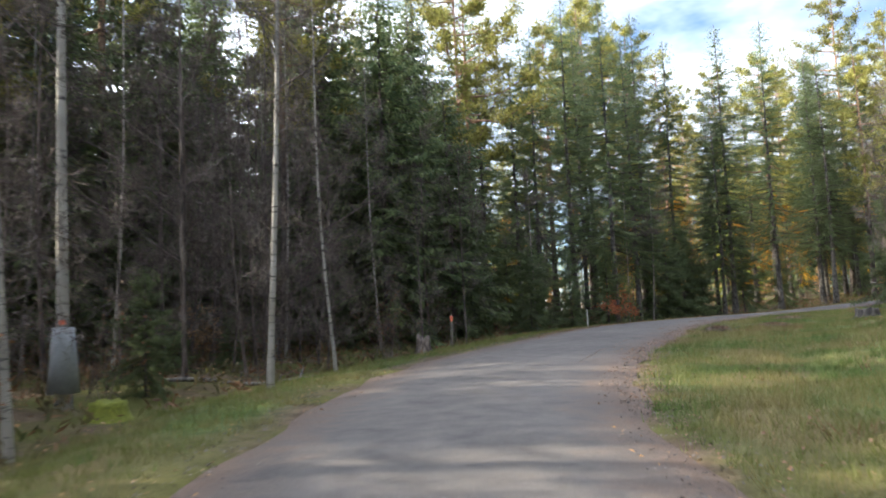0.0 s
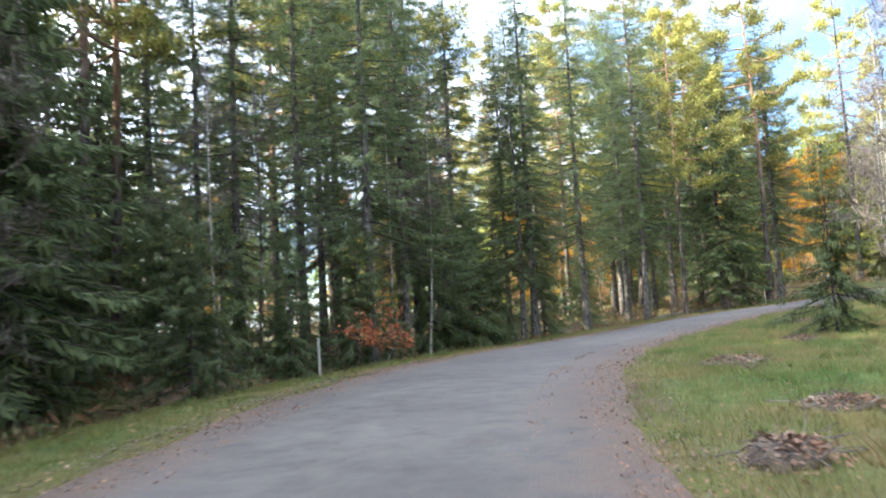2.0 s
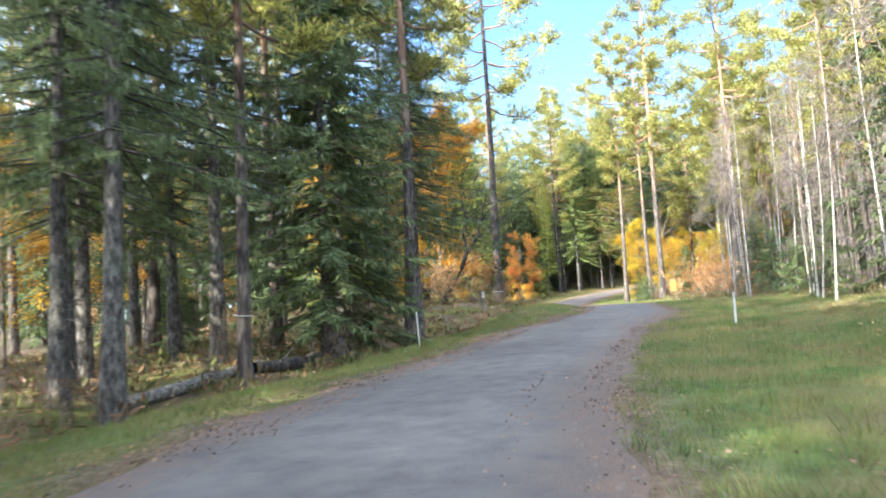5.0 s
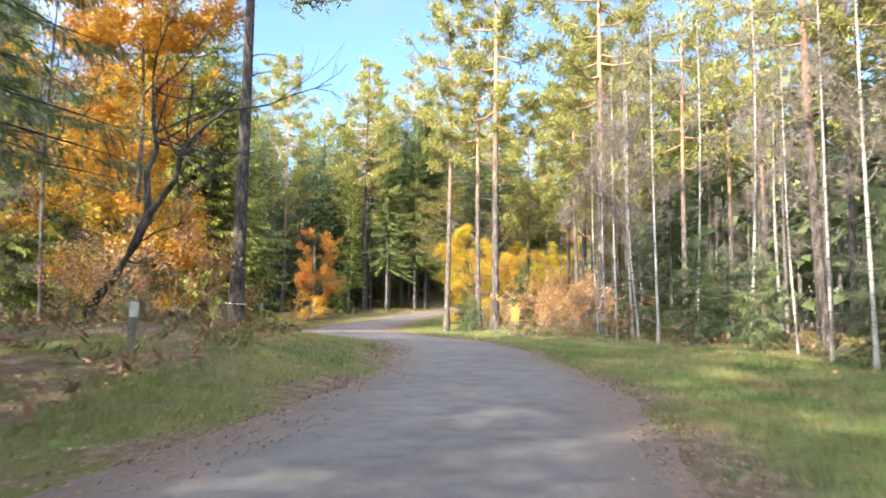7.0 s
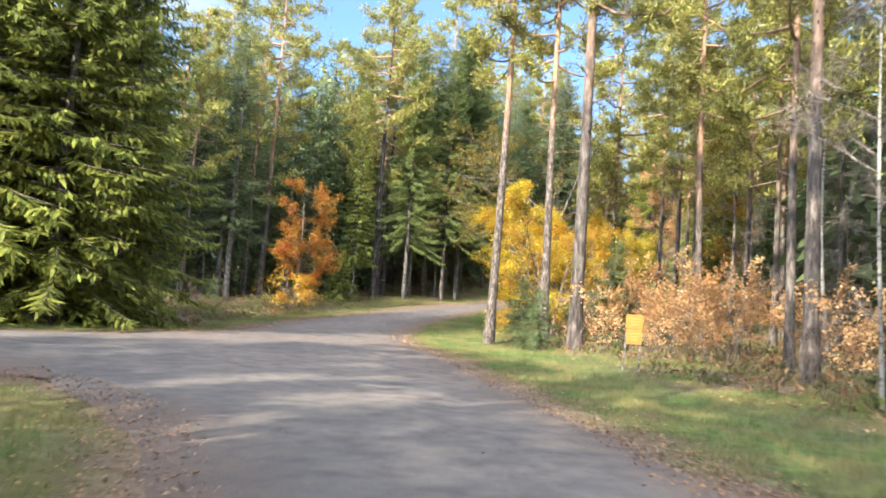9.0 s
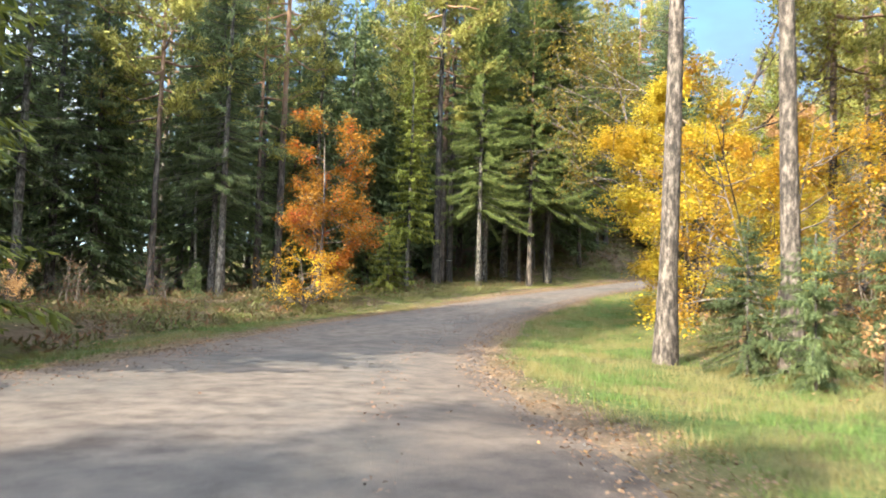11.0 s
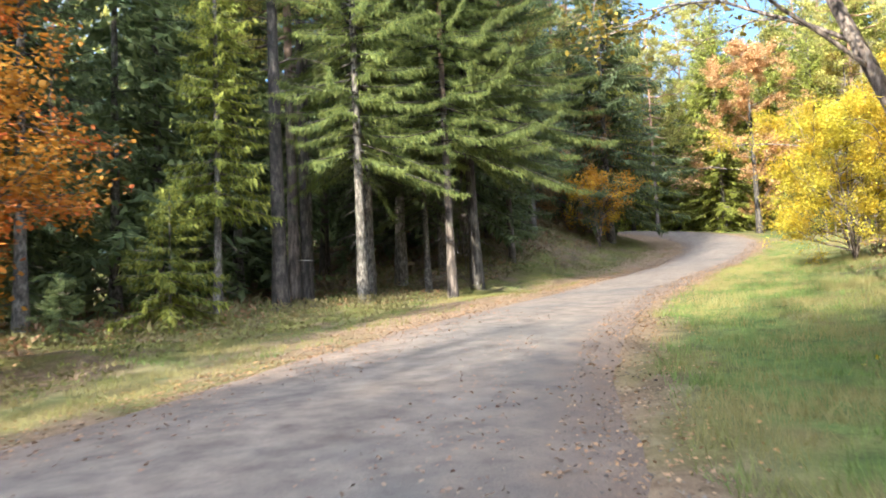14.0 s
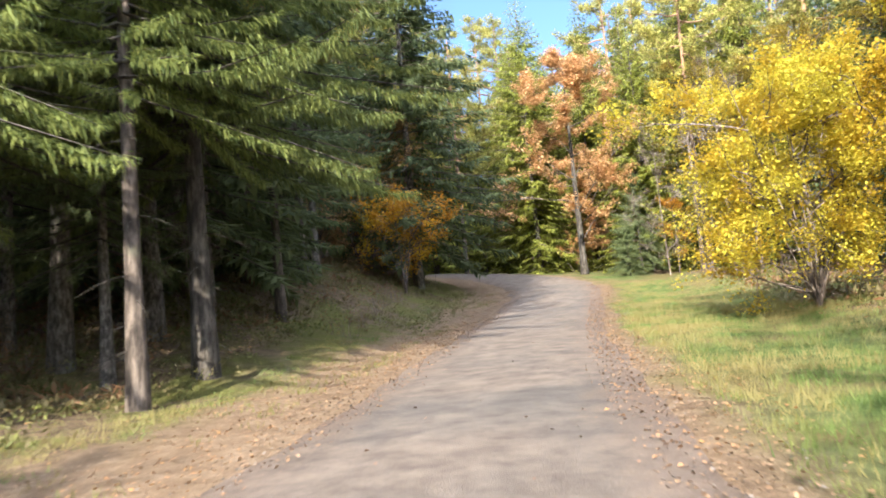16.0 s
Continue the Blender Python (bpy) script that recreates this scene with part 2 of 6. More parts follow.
def road_material():
    m, n, l, b = mat("worn_gravel_road")
    tc = n.new("ShaderNodeTexCoord")
    at = n.new("ShaderNodeAttribute")
    at.attribute_name = "across"
    big = noise_node(n, l, 0.35, 4.0, tc.outputs["Object"])
    mid = noise_node(n, l, 2.6, 5.0, tc.outputs["Object"], 0.6)
    fine = noise_node(n, l, 55.0, 3.0, tc.outputs["Object"], 0.7)
    base = ramp_node(n, l, big.outputs["Fac"], [(0.3, (0.100, 0.091, 0.088)), (0.7, (0.146, 0.134, 0.127))])
    spots = ramp_node(n, l, mid.outputs["Fac"], [(0.28, (0.66, 0.65, 0.66)), (0.5, (0.95, 0.94, 0.93)), (0.72, (1.18, 1.15, 1.10))])
    c = mix_node(n, l, 1.0, base.outputs["Color"], spots.outputs["Color"], "MULTIPLY")
    grit = ramp_node(n, l, fine.outputs["Fac"], [(0.3, (0.72, 0.72, 0.72)), (0.72, (1.25, 1.22, 1.18))])
    c = mix_node(n, l, 0.75, c.outputs["Color"], grit.outputs["Color"], "MULTIPLY")
    # loose stones and reddish earth gather along the edges
    wob = n.new("ShaderNodeMath")
    wob.operation = "MULTIPLY_ADD"
    l.new(mid.outputs["Fac"], wob.inputs[0])
    wob.inputs[1].default_value = 0.9
    l.new(at.outputs["Fac"], wob.inputs[2])
    mr = n.new("ShaderNodeMapRange")
    mr.inputs["From Min"].default_value, mr.inputs["From Max"].default_value = 0.98, 1.42
    l.new(wob.outputs["Value"], mr.inputs["Value"])
    earth = ramp_node(n, l, fine.outputs["Fac"], [(0.3, (0.062, 0.042, 0.032)), (0.7, (0.18, 0.125, 0.096))])
    c = mix_node(n, l, mr.outputs["Result"], c.outputs["Color"], earth.outputs["Color"])
    sep = n.new("ShaderNodeSeparateXYZ")
    l.new(tc.outputs["Object"], sep.inputs["Vector"])
    worn = ramp_node(n, l, sep.outputs["X"], [(0.0, (0, 0, 0)), (1.0, (1, 1, 1))])
    span = n.new("ShaderNodeMapRange")
    span.inputs["From Min"].default_value, span.inputs["From Max"].default_value = 58.0, 128.0
    l.new(sep.outputs["X"], span.inputs["Value"])
    l.new(span.outputs["Result"], worn.inputs["Fac"])
    e = worn.color_ramp.elements
    e[0].position, e[1].position, e[1].color = 0.0, 0.22, (1, 1, 1, 1)
    last = e.new(0.95)
    last.color = (0.75, 0.75, 0.75, 1)
    patch = ramp_node(n, l, big.outputs["Fac"], [(0.36, (0.1, 0.1, 0.1)), (0.60, (0.85, 0.85, 0.85))])
    share = mix_node(n, l, 1.0, worn.outputs["Color"], patch.outputs["Color"], "MULTIPLY")
    dirt = ramp_node(n, l, mid.outputs["Fac"], [(0.3, (0.080, 0.060, 0.049)), (0.55, (0.165, 0.131, 0.111)), (0.75, (0.235, 0.190, 0.158))])
    dirt = mix_node(n, l, 0.8, dirt.outputs["Color"], grit.outputs["Color"], "MULTIPLY")
    c = mix_node(n, l, share.outputs["Color"], c.outputs["Color"], dirt.outputs["Color"])
    l.new(c.outputs["Color"], b.inputs["Base Color"])
    b.inputs["Roughness"].default_value = 0.85
    b.inputs["Specular IOR Level"].default_value = 0.3
    rub = mix_node(n, l, 0.5, fine.outputs["Fac"], mid.outputs["Fac"])
    bump_node(n, l, rub.outputs["Color"], b, 0.9, 0.03)
    return m


def ground_material():
    m, n, l, b = mat("forest_floor_and_grass")
    tc = n.new("ShaderNodeTexCoord")
    at = n.new("ShaderNodeAttribute")
    at.attribute_name = "lawn"
    big = noise_node(n, l, 0.45, 4.0, tc.outputs["Object"])
    mid = noise_node(n, l, 3.2, 5.0, tc.outputs["Object"], 0.65)
    fine = noise_node(n, l, 28.0, 4.0, tc.outputs["Object"], 0.7)
    grass = ramp_node(n, l, mid.outputs["Fac"], [(0.28, (0.046, 0.062, 0.020)), (0.5, (0.084, 0.124, 0.036)), (0.72, (0.145, 0.178, 0.058))])
    dry = mix_node(n, l, ramp_node(n, l, big.outputs["Fac"], [(0.42, (0, 0, 0)), (0.60, (0.85, 0.85, 0.85))]).outputs["Color"], grass.outputs["Color"], (0.165, 0.124, 0.060))
    floor_c = ramp_node(n, l, mid.outputs["Fac"], [(0.25, (0.055, 0.041, 0.029)), (0.5, (0.135, 0.098, 0.066)), (0.75, (0.235, 0.170, 0.115))])
    moss = ramp_node(n, l, big.outputs["Fac"], [(0.43, (0, 0, 0)), (0.56, (0.75, 0.75, 0.75))])
    floor_m = mix_node(n, l, moss.outputs["Color"], floor_c.outputs["Color"], (0.105, 0.118, 0.026))
    mx = mix_node(n, l, at.outputs["Fac"], floor_m.outputs["Color"], dry.outputs["Color"])
    sh = n.new("ShaderNodeAttribute")
    sh.attribute_name = "shoulder"
    sand = ramp_node(n, l, mid.outputs["Fac"], [(0.28, (0.130, 0.088, 0.058)), (0.5, (0.200, 0.142, 0.096)), (0.72, (0.265, 0.198, 0.142))])
    mx = mix_node(n, l, sh.outputs["Fac"], mx.outputs["Color"], sand.outputs["Color"])
    grit = ramp_node(n, l, fine.outputs["Fac"], [(0.3, (0.55, 0.55, 0.55)), (0.7, (1.3, 1.3, 1.3))])
    c = mix_node(n, l, 0.8, mx.outputs["Color"], grit.outputs["Color"], "MULTIPLY")
    l.new(c.outputs["Color"], b.inputs["Base Color"])
    b.inputs["Roughness"].default_value = 0.95
    b.inputs["Specular IOR Level"].default_value = 0.1
    bump_node(n, l, fine.outputs["Fac"], b, 0.8, 0.05)
    return m


ROAD, GROUND = road_material(), ground_material()

# ---- the lie of the land ----
rng = np.random.default_rng(7)
LEFT = np.array([(-3.0, -70), (-2.3, -20), (-2.1, 0), (-2.0, 8), (-1.5, 13), (-0.2, 18.5), (2.0, 23.5), (3.4, 26.8), (5.6, 31.2), (9.0, 35.8), (13.0, 39.8), (16.6, 43.0),
                 (21.5, 46.9), (26.5, 50.0), (33.0, 52.9), (41.0, 56.7), (46.5, 58.2), (50.5, 59.5), (55.7, 62.0), (60.2, 65.5), (63.1, 68.8), (64.4, 71.4), (64.6, 73.6), (61.0, 80.0), (54.0, 90.0), (44.0, 103.0)])
LEFT_2 = np.array([(52.0, 106.0), (60.0, 94.0), (65.5, 86.0), (69.6, 82.2), (74.0, 81.8), (78.8, 82.6), (84.0, 85.8), (88.0, 87.6), (92.7, 89.2), (99.0, 90.2), (106.9, 90.2),
                   (112.0, 90.1), (120.0, 90.3), (128.0, 90.5), (136.0, 90.3), (142.0, 90.0), (147.0, 90.6), (152.0, 93.0), (158.0, 97.0), (170.0, 106.0)])
RIGHT = np.array([(1.4, -70), (1.8, 0), (1.9, 7), (2.6, 11.0), (4.3, 16.5), (6.2, 20.8), (7.9, 24.6), (10.2, 28.8), (13.1, 32.7), (16.4, 36.3), (19.4, 39.4), (24.0, 43.2),
                  (28.8, 46.3), (35.2, 49.2), (41.6, 52.0), (47.0, 53.7), (50.9, 55.2), (55.0, 57.6), (61.8, 61.5), (67.0, 64.9), (70.0, 67.3), (75.7, 71.5), (79.5, 74.8), (83.8, 78.3),
                  (87.5, 80.6), (92.0, 82.8), (96.0, 84.4), (101.3, 85.5), (105.1, 86.0), (111.0, 86.4), (122.0, 86.4), (134.0, 86.0), (141.0, 85.6), (148.0, 85.8), (155.0, 88.0), (161.0, 92.0), (174.0, 102.0)])
# height of the road along its middle: x, y, z
SPINE = np.array([(-0.9, -70, -0.8), (-0.4, -20, -0.25), (0, 0, 0.02), (0.7, 6, 0.27), (1.8, 12, 0.48), (3.6, 17.5, 0.64), (6, 23, 0.865), (8.9, 28.3, 1.055), (12.3, 33.2, 1.18), (16.3, 37.7, 1.26),
                  (20.7, 41.7, 1.35), (25.5, 45.3, 1.61), (30.7, 48.3, 1.89), (36.1, 51, 2.11), (41.5, 53.6, 2.4), (46.8, 56.4, 2.7), (57.3, 62.2, 3.26), (62.4, 65.3, 3.38),
                  (72.5, 71.7, 3.54), (77.4, 75.3, 3.72), (82.2, 78.8, 3.82), (87.4, 81.8, 4.0), (92.9, 84.2, 4.33), (98.6, 86, 4.77), (104.5, 87.4, 5.48), (110.5, 88, 6.01),
                  (128.5, 88.3, 7.58), (134.5, 88.2, 8.2), (140.5, 87.9, 9.1), (146.5, 88.2, 10.1), (152, 90.2, 11.2), (157.4, 93.4, 12.2), (163, 97, 13.2)])
seg = np.hypot(*np.diff(SPINE[:, :2], axis=0).T)
arc = np.r_[0, np.cumsum(seg)]
SP = np.stack([np.interp(np.arange(0, arc[-1], 1.5), arc, SPINE[:, k]) for k in range(3)], 1)


def seg_distance(p, line):
    """Least distance of points (n, 2) from a line of corners."""
    best = np.full(len(p), 1e9)
    for a, b in zip(line[:-1], line[1:]):
        d = b - a
        t = np.clip(((p - a) @ d) / (d @ d), 0, 1)[:, None]
        best = np.minimum(best, np.hypot(*(p - a - t * d).T))
    return best


ROAD_POLY = np.concatenate([LEFT, LEFT_2, RIGHT[::-1]])


def inside(p, poly):
    out = np.zeros(len(p), bool)
    for a, b in zip(poly, np.roll(poly, -1, 0)):
        cross = (a[1] > p[:, 1]) != (b[1] > p[:, 1])
        with np.errstate(divide="ignore", invalid="ignore"):
            x = (b[0] - a[0]) * (p[:, 1] - a[1]) / (b[1] - a[1]) + a[0]
        out ^= cross & (p[:, 0] < x)
    return out


def wave(p, s, seed):
    """Smooth made-up unevenness between -1 and 1."""
    r = np.random.default_rng(seed)
    out = np.zeros(len(p))
    for k in range(7):
        a = r.uniform(0, 2 * math.pi)
        f = r.uniform(0.5, 1.7) / s
        out += np.sin((p[:, 0] * math.cos(a) + p[:, 1] * math.sin(a)) * f * 2 * math.pi + r.uniform(0, 6.3))
    return out / 7 * 1.6


def lie(p):
    """As lie_few, for any number of points."""
    p = np.asarray(p, float)
    some = [lie_few(p[k:k + 30000]) for k in range(0, len(p), 30000)]
    return tuple(np.concatenate(column) for column in zip(*some))


def lie_few(p):
    """For points (n, 2): the ground's height, the distance outside the road (negative on it), and whether they lie on its left."""
    d2 = ((p[:, None, :] - SP[None, :, :2]) ** 2).sum(2)
    w = 1 / (d2 + 4) ** 3
    base = (w * SP[:, 2]).sum(1) / w.sum(1)
    near = d2.argmin(1).clip(1, len(SP) - 2)
    t = SP[near + 1, :2] - SP[near - 1, :2]
    o = p - SP[near, :2]
    left = (t[:, 0] * o[:, 1] - t[:, 1] * o[:, 0]) > 0
    on = inside(p, ROAD_POLY)
    dl = np.minimum(seg_distance(p, LEFT), seg_distance(p, LEFT_2))
    dr = seg_distance(p, RIGHT)
    u = np.where(on, -np.minimum(dl, dr), np.where(left, dl, dr))
    out = u.clip(0)
    x = p[:, 0]
    ditch = -0.30 * np.exp(-((out - 3.4) / 1.4) ** 2) * np.where(left & (x < 100), 1.0, 0.25)
    floor_ = np.where(left & (x < 60), -0.10 * np.clip(out / 4, 0, 1), 0.12 * np.clip((out - 2) / 6, 0, 1))
    bank = np.where(left, 1.0, 0.0) * np.clip((x - 117) / 12, 0, 1) * (1 - np.clip((x - 150) / 10, 0, 1)) * 2.2 * (np.clip((out - 1.5) / 6.5, 0, 1) ** 1.2)
    corner = np.where(left, 1.0, 0.0) * 0.75 * np.clip(out / 3.0, 0, 1) * np.exp(-(((x - 53) / 7.5) ** 4))
    rough = wave(p, 9.0, 3) * 0.16 * np.clip(out / 6, 0, 1) + wave(p, 2.3, 5) * 0.05 * np.clip(out / 2, 0, 1)
    z = base - 0.02 * np.clip(out / 0.5, 0, 1) + ditch + floor_ + bank + corner + rough
    z = np.where(on, base - 0.10 * np.clip(-u / 0.35, 0, 1), z)
    return z, u, left


def ground_z(x, y):
    return float(lie([(x, y)])[0][0])


def mesh_of(name, verts, faces, material=None):
    """A mesh from arrays: verts (n, 3), faces a list of (m, 3) or (m, 4) arrays."""
    me = bpy.data.meshes.new(name)
    faces = [np.asarray(f) for f in faces if len(f)]
    sizes = np.concatenate([np.full(len(f), f.shape[1]) for f in faces])
    loops = np.concatenate([f.ravel() for f in faces]).astype(np.int32)
    me.vertices.add(len(verts))
    me.vertices.foreach_set("co", np.asarray(verts, np.float32).ravel())
    me.loops.add(len(loops))
    me.loops.foreach_set("vertex_index", loops)
    me.polygons.add(len(sizes))
    me.polygons.foreach_set("loop_start", np.r_[0, np.cumsum(sizes)[:-1]].astype(np.int32))
    me.update(calc_edges=True)
    if material:
        me.materials.append(material)
    return me


def smooth(me):
    me.polygons.foreach_set("use_smooth", np.ones(len(me.polygons), bool))
    return me


# the ground: one sheet, fine round the road and wide to the horizon
gx = np.r_[-1500, -700, -300, -150, np.arange(-70, 205.1, 0.75), 260, 400, 800, 1700]
gy = np.r_[-1500, -700, -300, -150, np.arange(-72, 165.1, 0.75), 220, 350, 800, 1700]
GX, GY = np.meshgrid(gx, gy, indexing="ij")
pts = np.stack([GX.ravel(), GY.ravel()], 1)
gz, gu, gl = lie(pts)
idx = np.arange(len(pts)).reshape(GX.shape)
quads = np.stack([idx[:-1, :-1], idx[1:, :-1], idx[1:, 1:], idx[:-1, 1:]], -1).reshape(-1, 4)
ground_me = smooth(mesh_of("ground", np.c_[pts, gz], [quads], GROUND))
wide = np.where(gl, 3.2 + wave(pts, 12, 8) * 0.8, 8.0 + wave(pts, 14, 9) * 2.0)
wide = np.where(~gl & (pts[:, 0] > 60), 5.5 + wave(pts, 10, 9) * 1.0, wide)
lawn = np.clip((wide - gu) / 1.6, 0, 1) * np.where(gl & (pts[:, 0] > 103), np.clip((gu - 2.3) / 0.5, 0, 1), np.clip((gu - np.where(pts[:, 0] > 38, 0.60, 0.30) - 0.3 * wave(pts, 2.6, 12)) / 0.45, 0, 1))
bank_side = gl & (pts[:, 0] > 40) & (pts[:, 0] < 61) & (gu > 1.2)
lawn = np.where(bank_side, lawn * 0.2, lawn)
ground_me.attributes.new("lawn", "FLOAT", "POINT").data.foreach_set("value", lawn.astype(np.float32))
shoulder = np.where(gl & (pts[:, 0] > 97), np.clip((2.6 + 0.4 * wave(pts, 4.0, 15) - gu) / 0.5, 0, 1) * np.clip((pts[:, 0] - 97) / 8, 0, 1), np.where(pts[:, 0] > 60, np.clip((0.5 + 0.2 * wave(pts, 3.0, 16) - gu) / 0.35, 0, 1), 0))
ground_me.attributes.new("shoulder", "FLOAT", "POINT").data.foreach_set("value", shoulder.astype(np.float32))
ground = tagged(new("ground", ground_me), "leaf-strewn forest floor with grassy road verges", "ground", kind="structure")


def road_strip(name, a, b, steps, label, drop=0.0, mouth=None):
    """A slightly cambered carriageway between two edge lines with as many corners each, with wandering edges."""
    V, A = [], []
    n = len(a)
    for k in range(steps + 1):
        f = k / steps
        p = a * (1 - f) + b * f
        if k in (0, steps):
            p = p + np.stack([wave(p, 3.0, 21 + k), wave(p, 3.3, 22 + k)], 1) * 0.17
        base = lie_base(p)
        edge = np.full(n, 0.045 if k in (0, steps) else 0.0)
        if mouth is not None and k == 0:
            edge = 0.045 * np.clip(np.hypot(*(p - mouth).T) / 8.0 - 0.6, 0, 1)
        z = base + 0.05 * (1 - (2 * f - 1) ** 2) + 0.008 * wave(p, 1.7, 31) - edge - drop
        V.append(np.c_[p, z + 0.012])
        A.append(np.full(n, abs(2 * f - 1)) * (1 if mouth is None or f > 0.5 else np.clip(np.hypot(*(p - mouth).T) / 6.0 - 0.7, 0, 1)))
    V = np.concatenate(V)
    i = np.arange((steps + 1) * n).reshape(steps + 1, n)
    q = np.stack([i[:-1, :-1], i[1:, :-1], i[1:, 1:], i[:-1, 1:]], -1).reshape(-1, 4)
    me = smooth(mesh_of(name, V, [q], ROAD))
    me.attributes.new("across", "FLOAT", "POINT").data.foreach_set("value", np.concatenate(A).astype(np.float32))
    return tagged(new(name, me), label, "road", kind="structure")


def lie_base(p):
    d2 = ((p[:, None, :] - SP[None, :, :2]) ** 2).sum(2)
    w = 1 / (d2 + 4) ** 3
    return (w * SP[:, 2]).sum(1) / w.sum(1)


def even(line, n):
    s = np.r_[0, np.cumsum(np.hypot(*np.diff(line, axis=0).T))]
    k = np.linspace(0, s[-1], n)
    out = np.stack([np.interp(k, s, line[:, j]) for j in range(2)], 1)
    kern = np.ones(5) / 5
    for j in range(2):
        out[2:-2, j] = np.convolve(out[:, j], kern, "valid")
    return out


# main road: its left edge jumps across the mouth of the side road
main_left = np.concatenate([LEFT[:-3], LEFT_2[4:]])
# match the two edges by walking both from the same ends in stretches
CUTS = [((-2.1, 0), (1.8, 0)), ((5.6, 31.2), (10.2, 28.8)), ((26.5, 50.0), (28.8, 46.3)), ((55.7, 62.0), (61.8, 61.5)), ((78.8, 82.6), (83.8, 78.3)), ((106.9, 90.2), (105.1, 86.0)), ((136.0, 90.3), (134.0, 86.0))]


def stretches(line, marks):
    at = [0] + [int(np.hypot(*(line - np.array(m)).T).argmin()) for m in marks] + [len(line) - 1]
    return [line[a:b + 1] for a, b in zip(at[:-1], at[1:])]


la, ra = [], []
for s_l, s_r in zip(stretches(main_left, [c[0] for c in CUTS]), stretches(RIGHT, [c[1] for c in CUTS])):
    n_ = max(6, int(np.hypot(*np.diff(s_r, axis=0).T).sum() / 0.8))
    for store, line in ((la, s_l), (ra, s_r)):
        s = np.r_[0, np.cumsum(np.hypot(*np.diff(line, axis=0).T))]
        k = np.linspace(0, s[-1], n_, endpoint=False)
        store.append(np.stack([np.interp(k, s, line[:, j]) for j in range(2)], 1))
la, ra = np.concatenate(la), np.concatenate(ra)
kern7 = np.ones(7) / 7
for arr in (la, ra):
    for j in range(2):
        arr[3:-3, j] = np.convolve(arr[:, j], kern7, "valid")
road = road_strip("road", la, ra, 14, "grey worn gravel forest road with earthy edges", 0.0, (69.3, 77.7))
side_l = even(np.concatenate([[(66.5, 70.0)], LEFT[-4:]]), 50)
side_r = even(np.concatenate([[(77.5, 78.6)], LEFT_2[:5][::-1]]), 50)
side = road_strip("side_road", side_l, side_r, 8, "grey-brown gravel side road joining the main road", 0.022)


# ---- building blocks for plants ----
class Parts:
    """Gathers vertices and faces."""

    def __init__(self):
        self.v, self.t, self.q, self.n = [], [], [], 0

    def tube(self, path, radii, sides=6):
        path, radii = np.asarray(path, float), np.asarray(radii, float)
        d = np.gradient(path, axis=0)
        d /= np.linalg.norm(d, axis=1, keepdims=True) + 1e-9
        ref = np.where(np.abs(d[:, 2:3]) > 0.9, [[1.0, 0, 0]], [[0, 0, 1.0]])
        a = np.cross(d, ref)
        a /= np.linalg.norm(a, axis=1, keepdims=True) + 1e-9
        b = np.cross(d, a)
        ang = np.linspace(0, 2 * math.pi, sides, endpoint=False)
        ring = path[:, None] + radii[:, None, None] * (np.cos(ang)[None, :, None] * a[:, None] + np.sin(ang)[None, :, None] * b[:, None])
        k = np.arange(len(path) * sides).reshape(len(path), sides) + self.n
        nxt = np.roll(k, -1, 1)
        self.q.append(np.stack([k[:-1], nxt[:-1], nxt[1:], k[1:]], -1).reshape(-1, 4))
        self.v.append(ring.reshape(-1, 3))
        self.n += len(path) * sides

    def kites(self, base, way, side, length, width, fold=0.15):
        """Many small folded leaf shapes: base points, ways and side ways (n, 3), lengths and widths (n,)."""
        n = len(base)
        if not n:
            return
        way = way / (np.linalg.norm(way, axis=1, keepdims=True) + 1e-9)
        side = side - (side * way).sum(1, keepdims=True) * way
        side /= np.linalg.norm(side, axis=1, keepdims=True) + 1e-9
        up = np.cross(way, side)
        L, Wd = np.asarray(length)[:, None] * np.ones((n, 1)), np.asarray(width)[:, None] * np.ones((n, 1))
        mid = base + way * L * 0.45
        pts_ = np.stack([base, mid + side * Wd * 0.5 + up * Wd * fold, base + way * L, mid - side * Wd * 0.5 + up * Wd * fold], 1)
        k = self.n + np.arange(n)[:, None] * 4
        self.t.append(k + np.array([[0, 1, 2]]))
        self.t.append(k + np.array([[0, 2, 3]]))
        self.v.append(pts_.reshape(-1, 3))
        self.n += 4 * n

    def blades(self, base, tip, width, r):
        """Single triangles, as grass."""
        n = len(base)
        a = r.uniform(0, 2 * math.pi, n)
        s = np.stack([np.cos(a), np.sin(a), 0 * a], 1) * np.asarray(width)[:, None] * 0.5
        k = self.n + np.arange(n)[:, None] * 3
        self.t.append(k + np.array([[0, 1, 2]]))
        self.v.append(np.stack([base - s, base + s, tip], 1).reshape(-1, 3))
        self.n += 3 * n

    def mesh(self, name, material, soft=False):
        faces = []
        if self.t:
            faces.append(np.concatenate(self.t))
        if self.q:
            faces.append(np.concatenate(self.q))
        me = mesh_of(name, np.concatenate(self.v), faces, material)
        return smooth(me) if soft else me


def thing(name, label, category, group=""):
    ob = new(name)
    ob.empty_display_size = 0.3
    return tagged(ob, label, category, group)


def put(name, me, parent, label="", kind=""):
    ob = new(name, me)
    ob.parent = parent
    if kind:
        ob["kind"] = kind
    if label:
        ob["label"] = label
    return ob


def part(name, bm, material, parent, label=""):
    me = bpy.data.meshes.new(name)
    bm.to_mesh(me)
    bm.free()
    me.materials.append(material)
    return put(name, me, parent, label)


